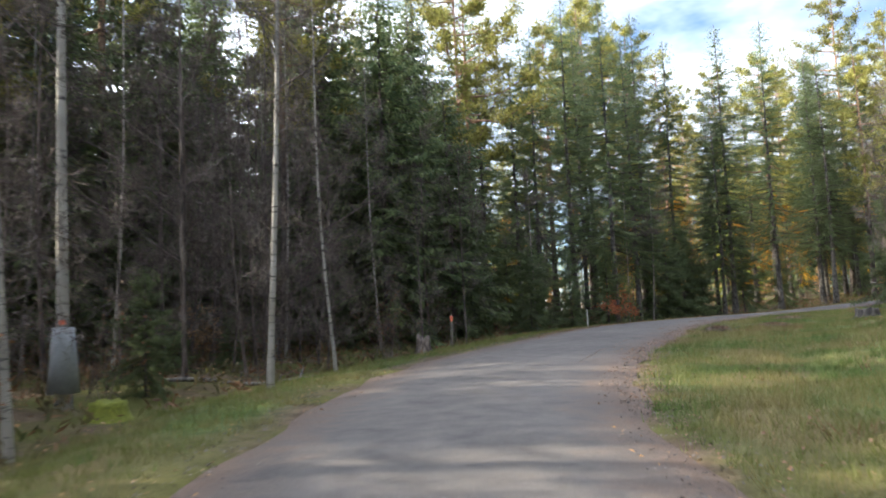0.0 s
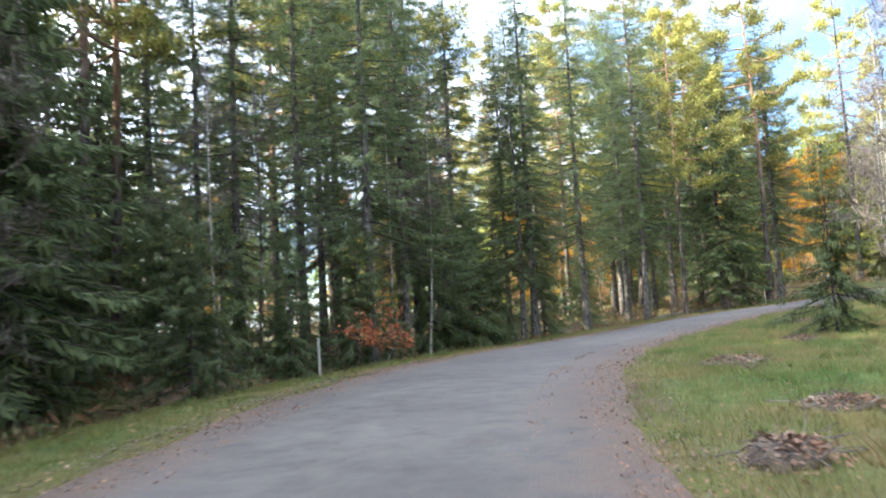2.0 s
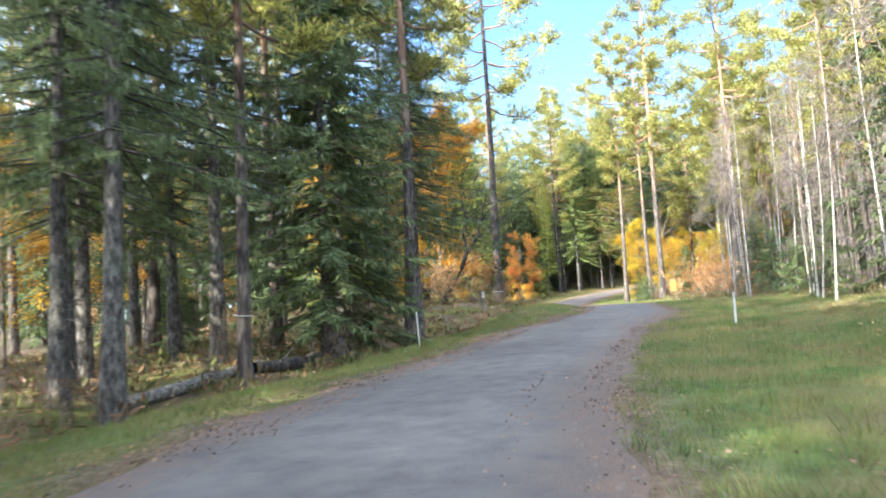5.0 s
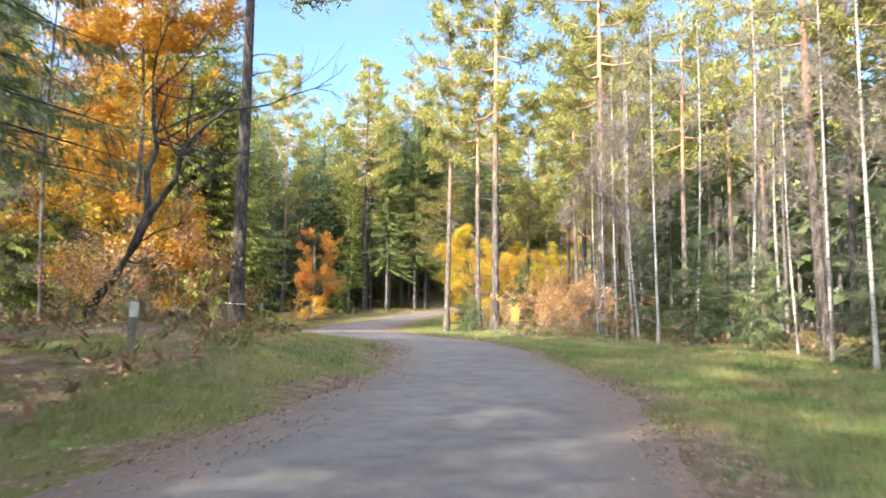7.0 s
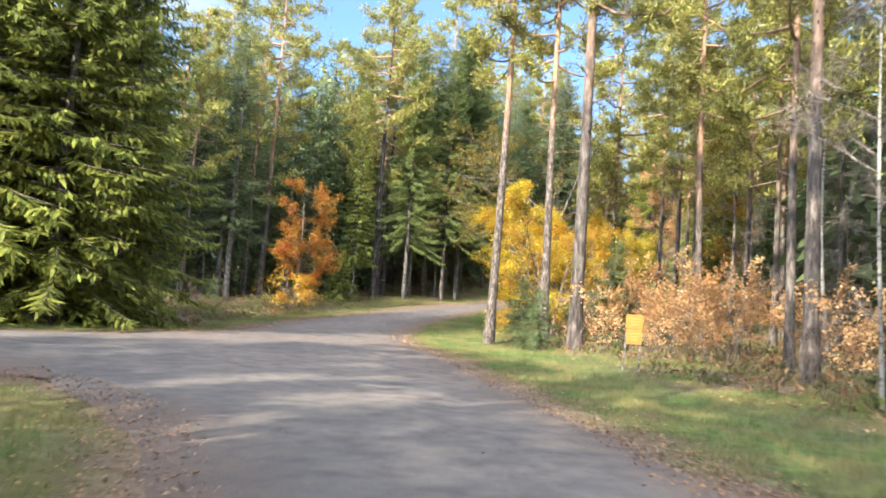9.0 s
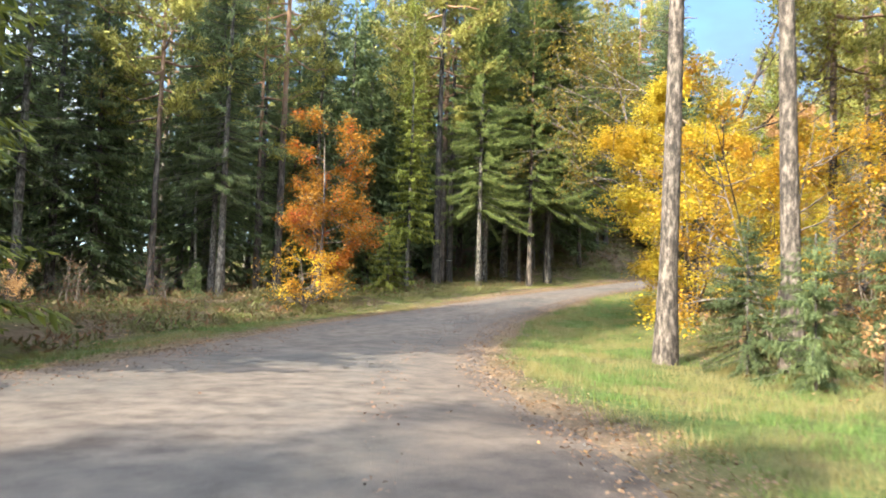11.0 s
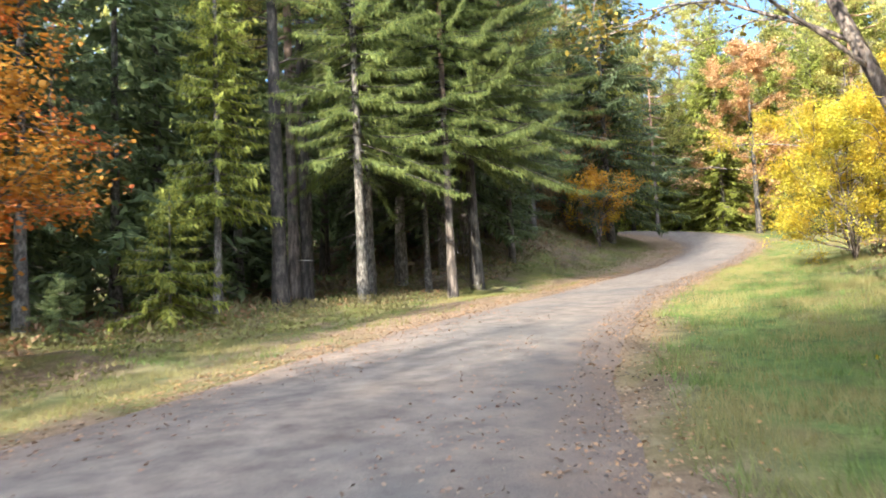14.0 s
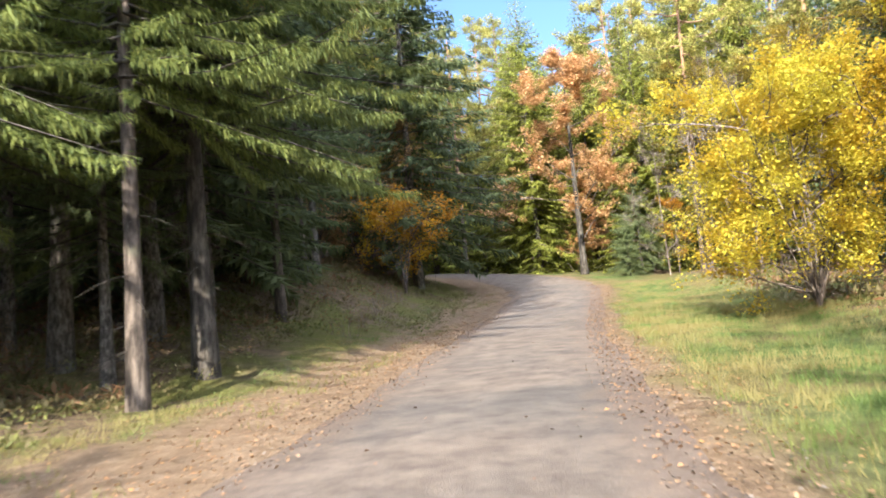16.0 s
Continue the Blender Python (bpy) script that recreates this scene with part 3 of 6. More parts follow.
def trunk_path(h, r, bend=0.012, steps=12, lean=0.0):
    z = np.linspace(-0.25, h, steps)
    a = r.uniform(0, 6.3)
    off = lean * np.clip(z, 0, None) + bend * h * np.sin(np.clip(z, 0, None) / h * math.pi * r.uniform(0.8, 1.7)) * r.uniform(0.4, 1)
    return np.stack([off * math.cos(a), off * math.sin(a), z], 1)


def trunk_radii(path, r0, r1, h):
    z = path[:, 2].clip(0)
    return r0 + (r1 - r0) * (z / h) ** 0.9 + r0 * 0.38 * np.exp(-z / 0.30)


def follow(path, z):
    return np.array([np.interp(z, path[:, 2], path[:, k]) for k in range(2)]).T


def spruce(name, label, h, reach, clear, seed, fine=1.0, needles=None, r0=None, group="", drop=1.0, bulk=1.0, comb=2, bark_m=None):
    """A Norway spruce: straight stem, whorls of drooping boughs hung with sprays; bare dead stubs low down."""
    r = np.random.default_rng(seed)
    tree = thing(name, label, "spruce tree", group)
    path = trunk_path(h, r, 0.006, 10)
    stem, bough, spray = Parts(), Parts(), Parts()
    r0 = r0 or 0.0092 * h
    stem.tube(path, trunk_radii(path, r0, 0.015, h), 9)
    z = clear
    while z < h * 0.985:
        f = z / h
        L0 = reach * (1 - f) ** 0.72 * (1 if f > 0.18 else 0.75 + f) + 0.12
        for az in np.arange(0, 6.28, 6.28 / r.integers(4, 7)) + r.uniform(0, 6.3):
            az += r.normal(0, 0.25 if comb < 5 else 0.5)
            L = L0 * (r.uniform(0.62, 1.18) if comb < 5 else r.uniform(0.38, 1.32))
            hang = 1.0 if comb < 5 else r.uniform(0.55, 1.6)
            if L < 0.1:
                continue
            c = np.array([*follow(path, z), z])
            out = np.array([math.cos(az), math.sin(az), 0])
            sd = np.array([-out[1], out[0], 0])
            n = max(3, int(L / 0.2 * fine))
            s = np.linspace(0.0, 1, n)
            rise = 0.35 * f - 0.10
            sag = (0.55 - 0.45 * f) * drop * hang
            P_ = c + out * (s * L)[:, None] + np.array([0, 0, 1.0]) * (L * (rise * s - sag * s ** 1.6 + 0.22 * drop * s ** 4))[:, None]
            P_ += sd * (L * 0.06 * np.sin(s * 3 + r.uniform(0, 6)))[:, None]
            if L > 1.0 and bulk == 1.0:
                bough.tube(P_[[0, n // 2, n - 1]], [0.012 + 0.008 * L, 0.010 + 0.003 * L, 0.004], 3)
            keep = s > 0.12
            B = P_[keep]
            ss = s[keep]
            m = len(B)
            tan = out + np.array([0, 0, -0.25])
            for sgn in (-1, 1):
                way = tan * 0.75 + sgn * sd * r.uniform(0.55, 1.0, (m, 1)) + np.array([0, 0, -0.35]) * r.uniform(0.2, 1.3, (m, 1))
                ln = np.clip(0.34 * L * (1.05 - 0.75 * ss), 0.12, 0.62 if comb < 3 else 0.42 if comb < 5 else 0.17) * r.uniform(0.7, 1.25, m)
                for j in range(comb if bulk == 1.0 else 1):
                    thin = 1.0 if comb == 1 or bulk > 1 else 1.25 / comb
                    at_ = B + r.normal(0, 0.03, B.shape) + (tan * 0.2 / fine * j / comb if bulk == 1.0 else 0)
                    spray.kites(at_, way + r.normal(0, 0.22, way.shape) * (comb > 1), np.cross(way, [0, 0, 1.0]) + r.normal(0, 0.35, (m, 3)), ln * (0.6 + 0.4 * bulk) * r.uniform(0.8, 1.15, m), (0.09 + 0.17 * ln) * bulk * thin * (1.0 if comb < 5 else 0.85), 0.25)
            for j in range(max(1, comb - 1) if bulk == 1.0 else 1):
                way = np.array([0, 0, -1.0]) + tan * 0.35 + r.normal(0, 0.22, (m, 3))
                ln = np.clip(0.2 * L, 0.12, 0.42 if comb < 5 else 0.22) * r.uniform(0.5, 1.3, m)
                spray.kites(B + r.normal(0, 0.05, B.shape) * (j > 0), way, sd + r.normal(0, 0.6, (m, 3)), ln * (0.6 + 0.4 * bulk), (0.085 + 0.14 * ln) * bulk * (1.0 if comb < 3 else 0.6 if comb < 5 else 0.26), 0.2)
        z += (0.30 + 0.16 * r.random()) / math.sqrt(fine) * (1.15 - 0.5 * f)
    for _ in range(int(clear * (5 if bulk == 1.0 else 2))):
        z = r.uniform(0.6, clear + 1)
        az = r.uniform(0, 6.3)
        L = r.uniform(0.4, 1.5)
        s = np.linspace(0, 1, 4)[:, None]
        c = np.array([*follow(path, z), z])
        bough.tube(c + s * L * np.array([math.cos(az), math.sin(az), -0.12]) + s ** 2 * np.array([0, 0, -0.25 * L]), [0.013, 0.010, 0.007, 0.003], 3)
    put("trunk", stem.mesh("spruce_trunk", bark_m or SPRUCE_BARK, True), tree)
    put("branchwork", bough.mesh("spruce_boughs", TWIG_BARK if comb < 5 else DARK_BARK), tree, kind="stuff")
    put("crown", spray.mesh("spruce_crown", needles or NEEDLE), tree)
    return tree


def pine(name, label, h, clear, reach, seed, r0=None, fine=1.0, group="", stubs=10, lean=0.0, bulk=1.0, bark_m=None):
    """A Scots pine: a long bare stem, dark below and orange above, under an open, clumped crown."""
    r = np.random.default_rng(seed)
    tree = thing(name, label, "pine tree", group)
    path = trunk_path(h, r, 0.010, 14, lean)
    stem, limb, tuft = Parts(), Parts(), Parts()
    r0 = r0 or 0.0086 * h
    stem.tube(path, trunk_radii(path, r0, 0.03, h), 10)
    count = int(32 * fine)
    for k in range(count):
        f = (k + r.random()) / count
        z = clear + (h - clear) * f
        az = k * 2.4 + r.normal(0, 0.4)
        L = reach * (0.45 + 0.75 * math.sin(min(1, f * 1.15 + 0.12) * math.pi) ** 0.8) * r.uniform(0.6, 1.15) * (1.0 if f < 0.9 else 0.6)
        c = np.array([*follow(path, z), z])
        out = np.array([math.cos(az), math.sin(az), 0])
        s = np.linspace(0, 1, 6)
        lift = r.uniform(0.0, 0.35) + 0.35 * f
        Pb = c + out * (s * L)[:, None] + np.array([0, 0, 1.0]) * (L * (lift * s - 0.25 * (1 - f) * np.sin(s * 3)))[:, None] + r.normal(0, 0.05 * L, (6, 3)) * s[:, None]
        limb.tube(Pb[::1 if bulk == 1.0 else 2], np.linspace(0.022 + 0.014 * L, 0.008, 6)[::1 if bulk == 1.0 else 2], 4)
        ends = []
        for _ in range(int((5 + 3.2 * L) * fine)):
            q = r.uniform(0.35, 1.0)
            b0 = np.array([np.interp(q, s, Pb[:, j]) for j in range(3)])
            d = out * r.uniform(0.2, 1) + np.cross(out, [0, 0, 1]) * r.normal(0, 0.8) + np.array([0, 0, r.uniform(-0.05, 0.7)])
            e = b0 + d * r.uniform(0.2, 0.62) * (0.5 + 0.25 * L)
            if bulk == 1.0:
                limb.tube(np.array([b0, e]), [0.010, 0.004], 3)
            ends += [e, (b0 + e) / 2] if r.random() < 0.6 else [e]
        ends = np.array(ends)
        m = int((20 if bulk == 1.0 else 15) * fine)
        B = np.repeat(ends, m, 0) + r.normal(0, 0.13, (len(ends) * m, 3))
        way = r.normal(0, 1, B.shape) + np.array([0, 0, 0.55]) + np.repeat(r.normal(0, 0.3, ends.shape), m, 0)
        tuft.kites(B, way, r.normal(0, 1, B.shape), r.uniform(0.18, 0.40, len(B)) * (0.5 + 0.5 * bulk), r.uniform(0.045, 0.085, len(B)) * bulk, 0.1)
    for _ in range(stubs):
        z = r.uniform(0.25 * h, clear + 0.5)
        az = r.uniform(0, 6.3)
        L = r.uniform(0.3, 1.6)
        s = np.linspace(0, 1, 5)[:, None]
        c = np.array([*follow(path, z), z])
        limb.tube(c + s * L * np.array([math.cos(az), math.sin(az), 0.1]) + np.sin(s * 4) * np.array([0, 0, 0.10 * L]), [0.03, 0.022, 0.016, 0.011, 0.005], 4)
    put("trunk", stem.mesh("pine_trunk", bark_m or PINE_BARK, True), tree)
    put("branchwork", limb.mesh("pine_limbs", PINE_BARK), tree, kind="stuff")
    put("crown", tuft.mesh("pine_crown", PINE_N), tree)
    return tree


def grow(limb, tips, start, way, length, radius, depth, r, up=0.25, spread=0.7, kids=(3, 5)):
    """Limbs that fork into thinner ones; the ends are gathered in tips."""
    n = 5 if depth > 1 else 3
    p, d, pts_ = start.copy(), way / np.linalg.norm(way), [start]
    for _ in range(n):
        d = d + r.normal(0, 0.13, 3) + np.array([0, 0, up * 0.12])
        d /= np.linalg.norm(d)
        p = p + d * length / n
        pts_.append(p)
    pts_ = np.array(pts_)
    limb.tube(pts_, np.linspace(radius, radius * 0.35, n + 1), 5 if depth > 2 else 3)
    if depth == 0:
        tips.append(pts_)
        return
    for _ in range(r.integers(*kids) + (1 if depth > 1 else 0)):
        q = r.uniform(0.3, 1.0)
        b0 = np.array([np.interp(q, np.linspace(0, 1, n + 1), pts_[:, j]) for j in range(3)])
        nd = d + r.normal(0, spread, 3) + np.array([0, 0, up])
        grow(limb, tips, b0, nd, length * r.uniform(0.42, 0.68) * (1.15 - 0.4 * q), radius * 0.45, depth - 1, r, up, spread, kids)


def birch(name, label, h, seed, r0=0.08, bark_m=None, clear=0.35, boughs=16, group="", category="birch tree", lean=0.02):
    """A bare birch or other slim broadleaf: pale stem, thin rising branches and fine twigs."""
    r = np.random.default_rng(seed)
    tree = thing(name, label, category, group)
    path = trunk_path(h, r, 0.02, 12, lean)
    stem, limb, tips = Parts(), Parts(), []
    stem.tube(path, trunk_radii(path, r0, 0.012, h), 8)
    for k in range(boughs):
        f = clear + (0.97 - clear) * (k + r.random()) / boughs
        z = f * h
        az = r.uniform(0, 6.3)
        L = h * 0.20 * (1.15 - f) * r.uniform(0.6, 1.3) + 0.3
        grow(limb, tips, np.array([*follow(path, z), z]), np.array([math.cos(az), math.sin(az), 0.75]), L, 0.010 + 0.006 * L, 2 if L > 0.9 else 1, r, 0.35, 0.55, (2, 4))
    for k in range(int(boughs * 0.5)):
        z = r.uniform(0.8, h * clear + 0.5)
        az = r.uniform(0, 6.3)
        grow(limb, tips, np.array([*follow(path, z), z]), np.array([math.cos(az), math.sin(az), 0.3]), r.uniform(0.5, 1.4), 0.010, 1, r, 0.2, 0.6, (2, 4))
    fine = Parts()
    ends = np.concatenate(tips)
    B = ends[r.integers(0, len(ends), len(ends) * 4)]
    way = r.normal(0, 1, B.shape) + np.array([0, 0, 0.3])
    fine.kites(B, way, r.normal(0, 1, B.shape), r.uniform(0.2, 0.55, len(B)), np.full(len(B), 0.013), 0.0)
    put("trunk", stem.mesh("birch_trunk", bark_m or BIRCH_BARK, True), tree)
    put("branchwork", limb.mesh("birch_branches", TWIG_BARK), tree, kind="stuff")
    put("twig_work", fine.mesh("birch_twigs", TWIG_BARK), tree, kind="stuff")
    return tree


def leafy(name, label, h, spread, stems, seed, leaves, count, size=0.11, r0=0.08, category="deciduous tree", flat=0.6, low=0.15, bark_m=None, group=""):
    """A tree or bush in leaf: several stems, forking limbs and thousands of separate leaves in layers."""
    r = np.random.default_rng(seed)
    tree = thing(name, label, category, group)
    limb, leaf, tips = Parts(), Parts(), []
    for k in range(stems):
        az = 6.28 * k / stems + r.uniform(-0.4, 0.4)
        tilt = 0.0 if stems == 1 else r.uniform(0.10, 0.42)
        hh = h * r.uniform(0.75, 1.0) if stems > 1 else h
        z = np.linspace(-0.2, 1, 9)
        lean = np.sign(z) * np.abs(z) ** 1.1 * tilt * hh
        path = np.stack([lean * math.cos(az) + 0.08 * h * 0.3 * np.sin(z * 4 + k) * z.clip(0), lean * math.sin(az), z * hh], 1)
        path[0, 2] = -0.2
        rr = r0 if stems == 1 else r0 * r.uniform(0.45, 0.8)
        stem = Parts()
        stem.tube(path, rr * (1.05 - 0.9 * z.clip(0)) + rr * 0.4 * np.exp(-z.clip(0) * hh / 0.3), 7)
        put("trunk" if stems == 1 else "stem", stem.mesh("leafy_stem", bark_m or TWIG_BARK, True), tree)
        for _ in range(max(5, int(26 / stems))):
            q = low + (1 - low) * r.random() ** 0.9
            b0 = np.array([np.interp(q * hh, path[:, 2], path[:, 0]), np.interp(q * hh, path[:, 2], path[:, 1]), q * hh])
            a = r.uniform(0, 6.3)
            if stems > 1 and r.random() < 0.6:
                a = az + r.normal(0, 0.9)
            L = spread * (0.35 + 0.75 * math.sin(math.pi * min(0.97, 0.18 + 0.8 * q))) * r.uniform(0.55, 1.1)
            grow(limb, tips, b0, np.array([math.cos(a), math.sin(a), 0.45]), L, 0.012 + 0.008 * L, 2, r, 0.12, 0.55, (3, 5))
    ends = np.concatenate(tips)
    n = count
    B = ends[r.integers(0, len(ends), n)] + r.normal(0, 0.16, (n, 3)) * np.array([1, 1, 1 - flat * 0.6])
    way = r.normal(0, 1, (n, 3)) * np.array([1, 1, 1 - flat]) + np.array([0, 0, -0.25])
    side = np.cross(way, np.array([0, 0, 1.0])) + r.normal(0, 0.45, (n, 3))
    ln = size * r.uniform(0.65, 1.35, n)
    leaf.kites(B, way, side, ln, ln * 0.72, 0.12)
    put("branchwork", limb.mesh("leafy_branches", TWIG_BARK), tree, kind="stuff")
    put("crown", leaf.mesh("leafy_crown", leaves), tree)
    return tree


def brush(name, label, h, spread, seed, count, leaves=None, leaf_n=0, size=0.07, material=None, category="shrub", group=""):
    """A thin shrub of many upright twigs, with some dry leaves left on it."""
    r = np.random.default_rng(seed)
    bush = thing(name, label, category, group)
    limb, tips = Parts(), []
    for k in range(count):
        a = r.uniform(0, 6.3)
        t = r.uniform(0.05, 0.7)
        b0 = np.array([r.normal(0, spread * 0.18), r.normal(0, spread * 0.18), -0.08])
        grow(limb, tips, b0, np.array([math.cos(a) * t, math.sin(a) * t, 1.0]), h * r.uniform(0.5, 1.0), 0.006 + 0.004 * h, 2 if h > 1 else 1, r, 0.25, 0.5, (2, 4))
    put("twig_work", limb.mesh("shrub_twigs", material or TWIG_BARK), bush, kind="stuff")
    if leaf_n:
        ends = np.concatenate(tips)
        B = ends[r.integers(0, len(ends), leaf_n)] + r.normal(0, 0.07, (leaf_n, 3))
        leaf = Parts()
        way = r.normal(0, 1, B.shape) + np.array([0, 0, -0.2])
        ln = size * r.uniform(0.6, 1.4, leaf_n)
        leaf.kites(B, way, r.normal(0, 1, B.shape), ln, ln * 0.6, 0.2)
        put("foliage", leaf.mesh("shrub_leaves", leaves), bush, kind="stuff")
    return bush


def stand(ob, x, y, turn=0.0, scale=1.0, sink=0.06, tilt=(0.0, 0.0)):
    """Sets a thing on the ground."""
    ob.matrix_basis = pose(x, y, ground_z(x, y) - sink, tilt[0], tilt[1], turn) @ Matrix.Diagonal((scale, scale, scale, 1))
    return ob


def copy_to(ob, x, y, turn, scale, sink=0.06, tilt=(0.0, 0.0), z=None):
    c = copy_thing(ob, Matrix.Identity(4))
    zz = ground_z(x, y) if z is None else z
    c.matrix_basis = pose(x, y, zz - sink, tilt[0], tilt[1], turn) @ Matrix.Diagonal((scale, scale, scale, 1))
    return c


# ---- the kinds of tree: each kind has a few grown shapes, planted again and again ----
KINDS = {
    "spruce": [lambda: spruce("spruce", "tall dark green spruce with drooping boughs at the forest edge", 19, 4.4, 1.0, 11, 1.1),
               lambda: spruce("spruce", "tall dark green spruce with drooping boughs at the forest edge", 22, 4.6, 1.8, 12, 1.05),
               lambda: spruce("spruce", "tall dark green spruce with drooping boughs at the forest edge", 16, 4.0, 0.6, 13, 1.15)],
    "stem_spruce": [lambda: spruce("spruce", "slender spruce with a bare grey stem and dead lower twigs", 21, 3.2, 4.8, 14, 1.4, comb=5),
                    lambda: spruce("spruce", "slender spruce with a bare grey stem and dead lower twigs", 19, 3.0, 3.8, 15, 1.45, comb=5)],
    "young_spruce": [lambda: spruce("young_spruce", "young bushy green spruce reaching down to the ground", 5.5, 1.6, 0.15, 16, 2.6, comb=6),
                     lambda: spruce("young_spruce", "young bushy green spruce reaching down to the ground", 3.2, 1.25, 0.1, 17, 2.8, comb=6)],
    "sunny_spruce": [lambda: spruce("spruce", "tall yellow-green sunlit spruce with hanging boughs", 21, 4.4, 0.7, 18, 1.1, NEEDLE_SUNLIT),
                     lambda: spruce("spruce", "tall yellow-green sunlit spruce with hanging boughs", 18, 3.8, 0.8, 19, 1.1, NEEDLE_SUNLIT)],
    "dark_pine": [lambda: pine("pine", "thick Scots pine with dark plated bark", 23, 10.0, 3.3, 21, bark_m=PLATE_BARK),
                  lambda: pine("pine", "thick Scots pine with dark plated bark", 20, 8.0, 3.1, 22, bark_m=PLATE_BARK)],
    "pine": [lambda: pine("pine", "tall Scots pine with an orange upper trunk and open crown", 23, 10.0, 3.3, 21),
             lambda: pine("pine", "tall Scots pine with an orange upper trunk and open crown", 20, 8.0, 3.1, 22),
             lambda: pine("pine", "tall Scots pine with an orange upper trunk and open crown", 25, 12.0, 3.4, 23, lean=0.02)],
    "big_pine": [lambda: pine("pine", "thick Scots pine with pale plated bark beside the junction", 27, 12.0, 3.4, 121, 0.21, bark_m=PALE_BARK),
                 lambda: pine("pine", "thick Scots pine with pale plated bark beside the junction", 26, 12.0, 3.2, 122, 0.22, bark_m=PALE_BARK)],
    "back_spruce": [lambda: spruce("spruce", "dark green spruce standing deep in the wood", 20, 4.4, 0.8, 24, 0.72, bulk=1.35),
                    lambda: spruce("spruce", "dark green spruce standing deep in the wood", 22, 4.2, 1.6, 25, 0.72, bulk=1.35),
                    lambda: spruce("spruce", "dark green spruce standing deep in the wood", 17, 4.0, 0.5, 26, 0.72, bulk=1.35)],
    "back_pine": [lambda: pine("pine", "Scots pine standing deep in the wood", 22, 8.5, 3.3, 27, None, 0.75, stubs=3, bulk=1.4),
                  lambda: pine("pine", "Scots pine standing deep in the wood", 24, 10.5, 3.3, 28, None, 0.75, stubs=3, bulk=1.4)],
    "birch": [lambda: birch("birch", "bare birch with a pale marked trunk and fine twigs", 13, 31, 0.062),
              lambda: birch("birch", "bare birch with a pale marked trunk and fine twigs", 11, 32, 0.05, lean=0.05),
              lambda: birch("birch", "bare birch with a pale marked trunk and fine twigs", 16, 33, 0.115)],
    "bare": [lambda: birch("bare_tree", "slim leafless grey-brown tree with upright twigs", 9, 41, 0.05, TWIG_BARK, 0.2, 13, category="bare tree"),
             lambda: birch("bare_tree", "slim leafless grey-brown tree with upright twigs", 6.5, 42, 0.04, TWIG_BARK, 0.12, 11, category="bare tree", lean=0.06)],
    "brush": [lambda: brush("brushwood", "tangled leafless brown brushwood under the trees", 1.7, 1.2, 51, 9, BRUSH, 120, 0.07),
              lambda: brush("brushwood", "tangled leafless brown brushwood under the trees", 1.1, 1.3, 52, 11, BRUSH, 160, 0.06)],
    "copper": [lambda: brush("young_beech", "young beech with dry copper-brown leaves", 2.4, 1.6, 53, 7, OAK_L, 1100, 0.09, category="young tree"),
               lambda: brush("young_oak", "young oak scrub with russet autumn leaves", 3.2, 2.0, 54, 8, TAN, 1900, 0.10, category="young tree")],
    "golden": [lambda: leafy("golden_tree", "slender tree with golden orange autumn leaves", 8.5, 2.2, 1, 61, GOLD, 6500, 0.11)],
    "olive": [lambda: leafy("thinning_tree", "broadleaf tree with thinning olive-yellow leaves", 13, 3.6, 1, 62, OLIVE, 7000, 0.12, 0.16, low=0.3)],
}
GROWN = {}
SPOTS = []


def plant(kind, x, y, turn=None, scale=1.0, which=None, tilt=(0, 0), sink=0.06):
    made = GROWN.setdefault(kind, {})
    which = rng.integers(len(KINDS[kind])) if which is None else which
    turn = rng.uniform(0, 360) if turn is None else turn
    SPOTS.append((x, y))
    if which not in made:
        made[which] = KINDS[kind][which]()
        return stand(made[which], x, y, turn, scale, sink, tilt)
    return copy_to(made[which], x, y, turn, scale, sink, tilt)


# the trees that stand out, one by one
def plant_all(*rows):
    for kind, x, y, scale, which in rows:
        plant(kind, x, y, None, scale, which)

# the dim left side where the drive begins
plant_all(
    ("birch", -5.2, 9.7, 1.0, 0), ("birch", -6.3, 13.4, 1.05, 2), ("birch", -7.6, 18.5, 0.95, 1), ("birch", -3.2, 14.9, 1.1, 0), ("birch", -2.4, 18.4, 0.85, 1), ("birch", -9.0, 15.5, 1.0, 0),
    ("bare", -6.5, 20.0, 1.1, 0), ("bare", -4.6, 19.0, 1.0, 1), ("bare", -8.3, 24.0, 1.2, 0), ("bare", -5.0, 24.0, 1.2, 0), ("bare", -3.4, 22.0, 0.8, 1), ("birch", -11.0, 21.0, 1.0, 0),
    ("bare", -7.0, 11.5, 1.0, 1), ("stem_spruce", -12.5, 27.0, 0.95, 1), ("bare", -9.4, 19.0, 1.3, 0), ("stem_spruce", -14.0, 17.5, 0.9, 0), ("spruce", -13.0, 22.0, 0.9, 1), ("spruce", -10.0, 30.0, 0.9, 2),
    ("stem_spruce", -8.0, 29.0, 0.8, 1), ("copper", -6.8, 22.5, 0.7, 0), ("young_spruce", -5.6, 15.2, 0.45, 0), ("spruce", -1.9, 29.8, 0.80, 0), ("spruce", -4.6, 31.5, 0.82, 1), ("spruce", 0.6, 33.0, 0.72, 2),
)
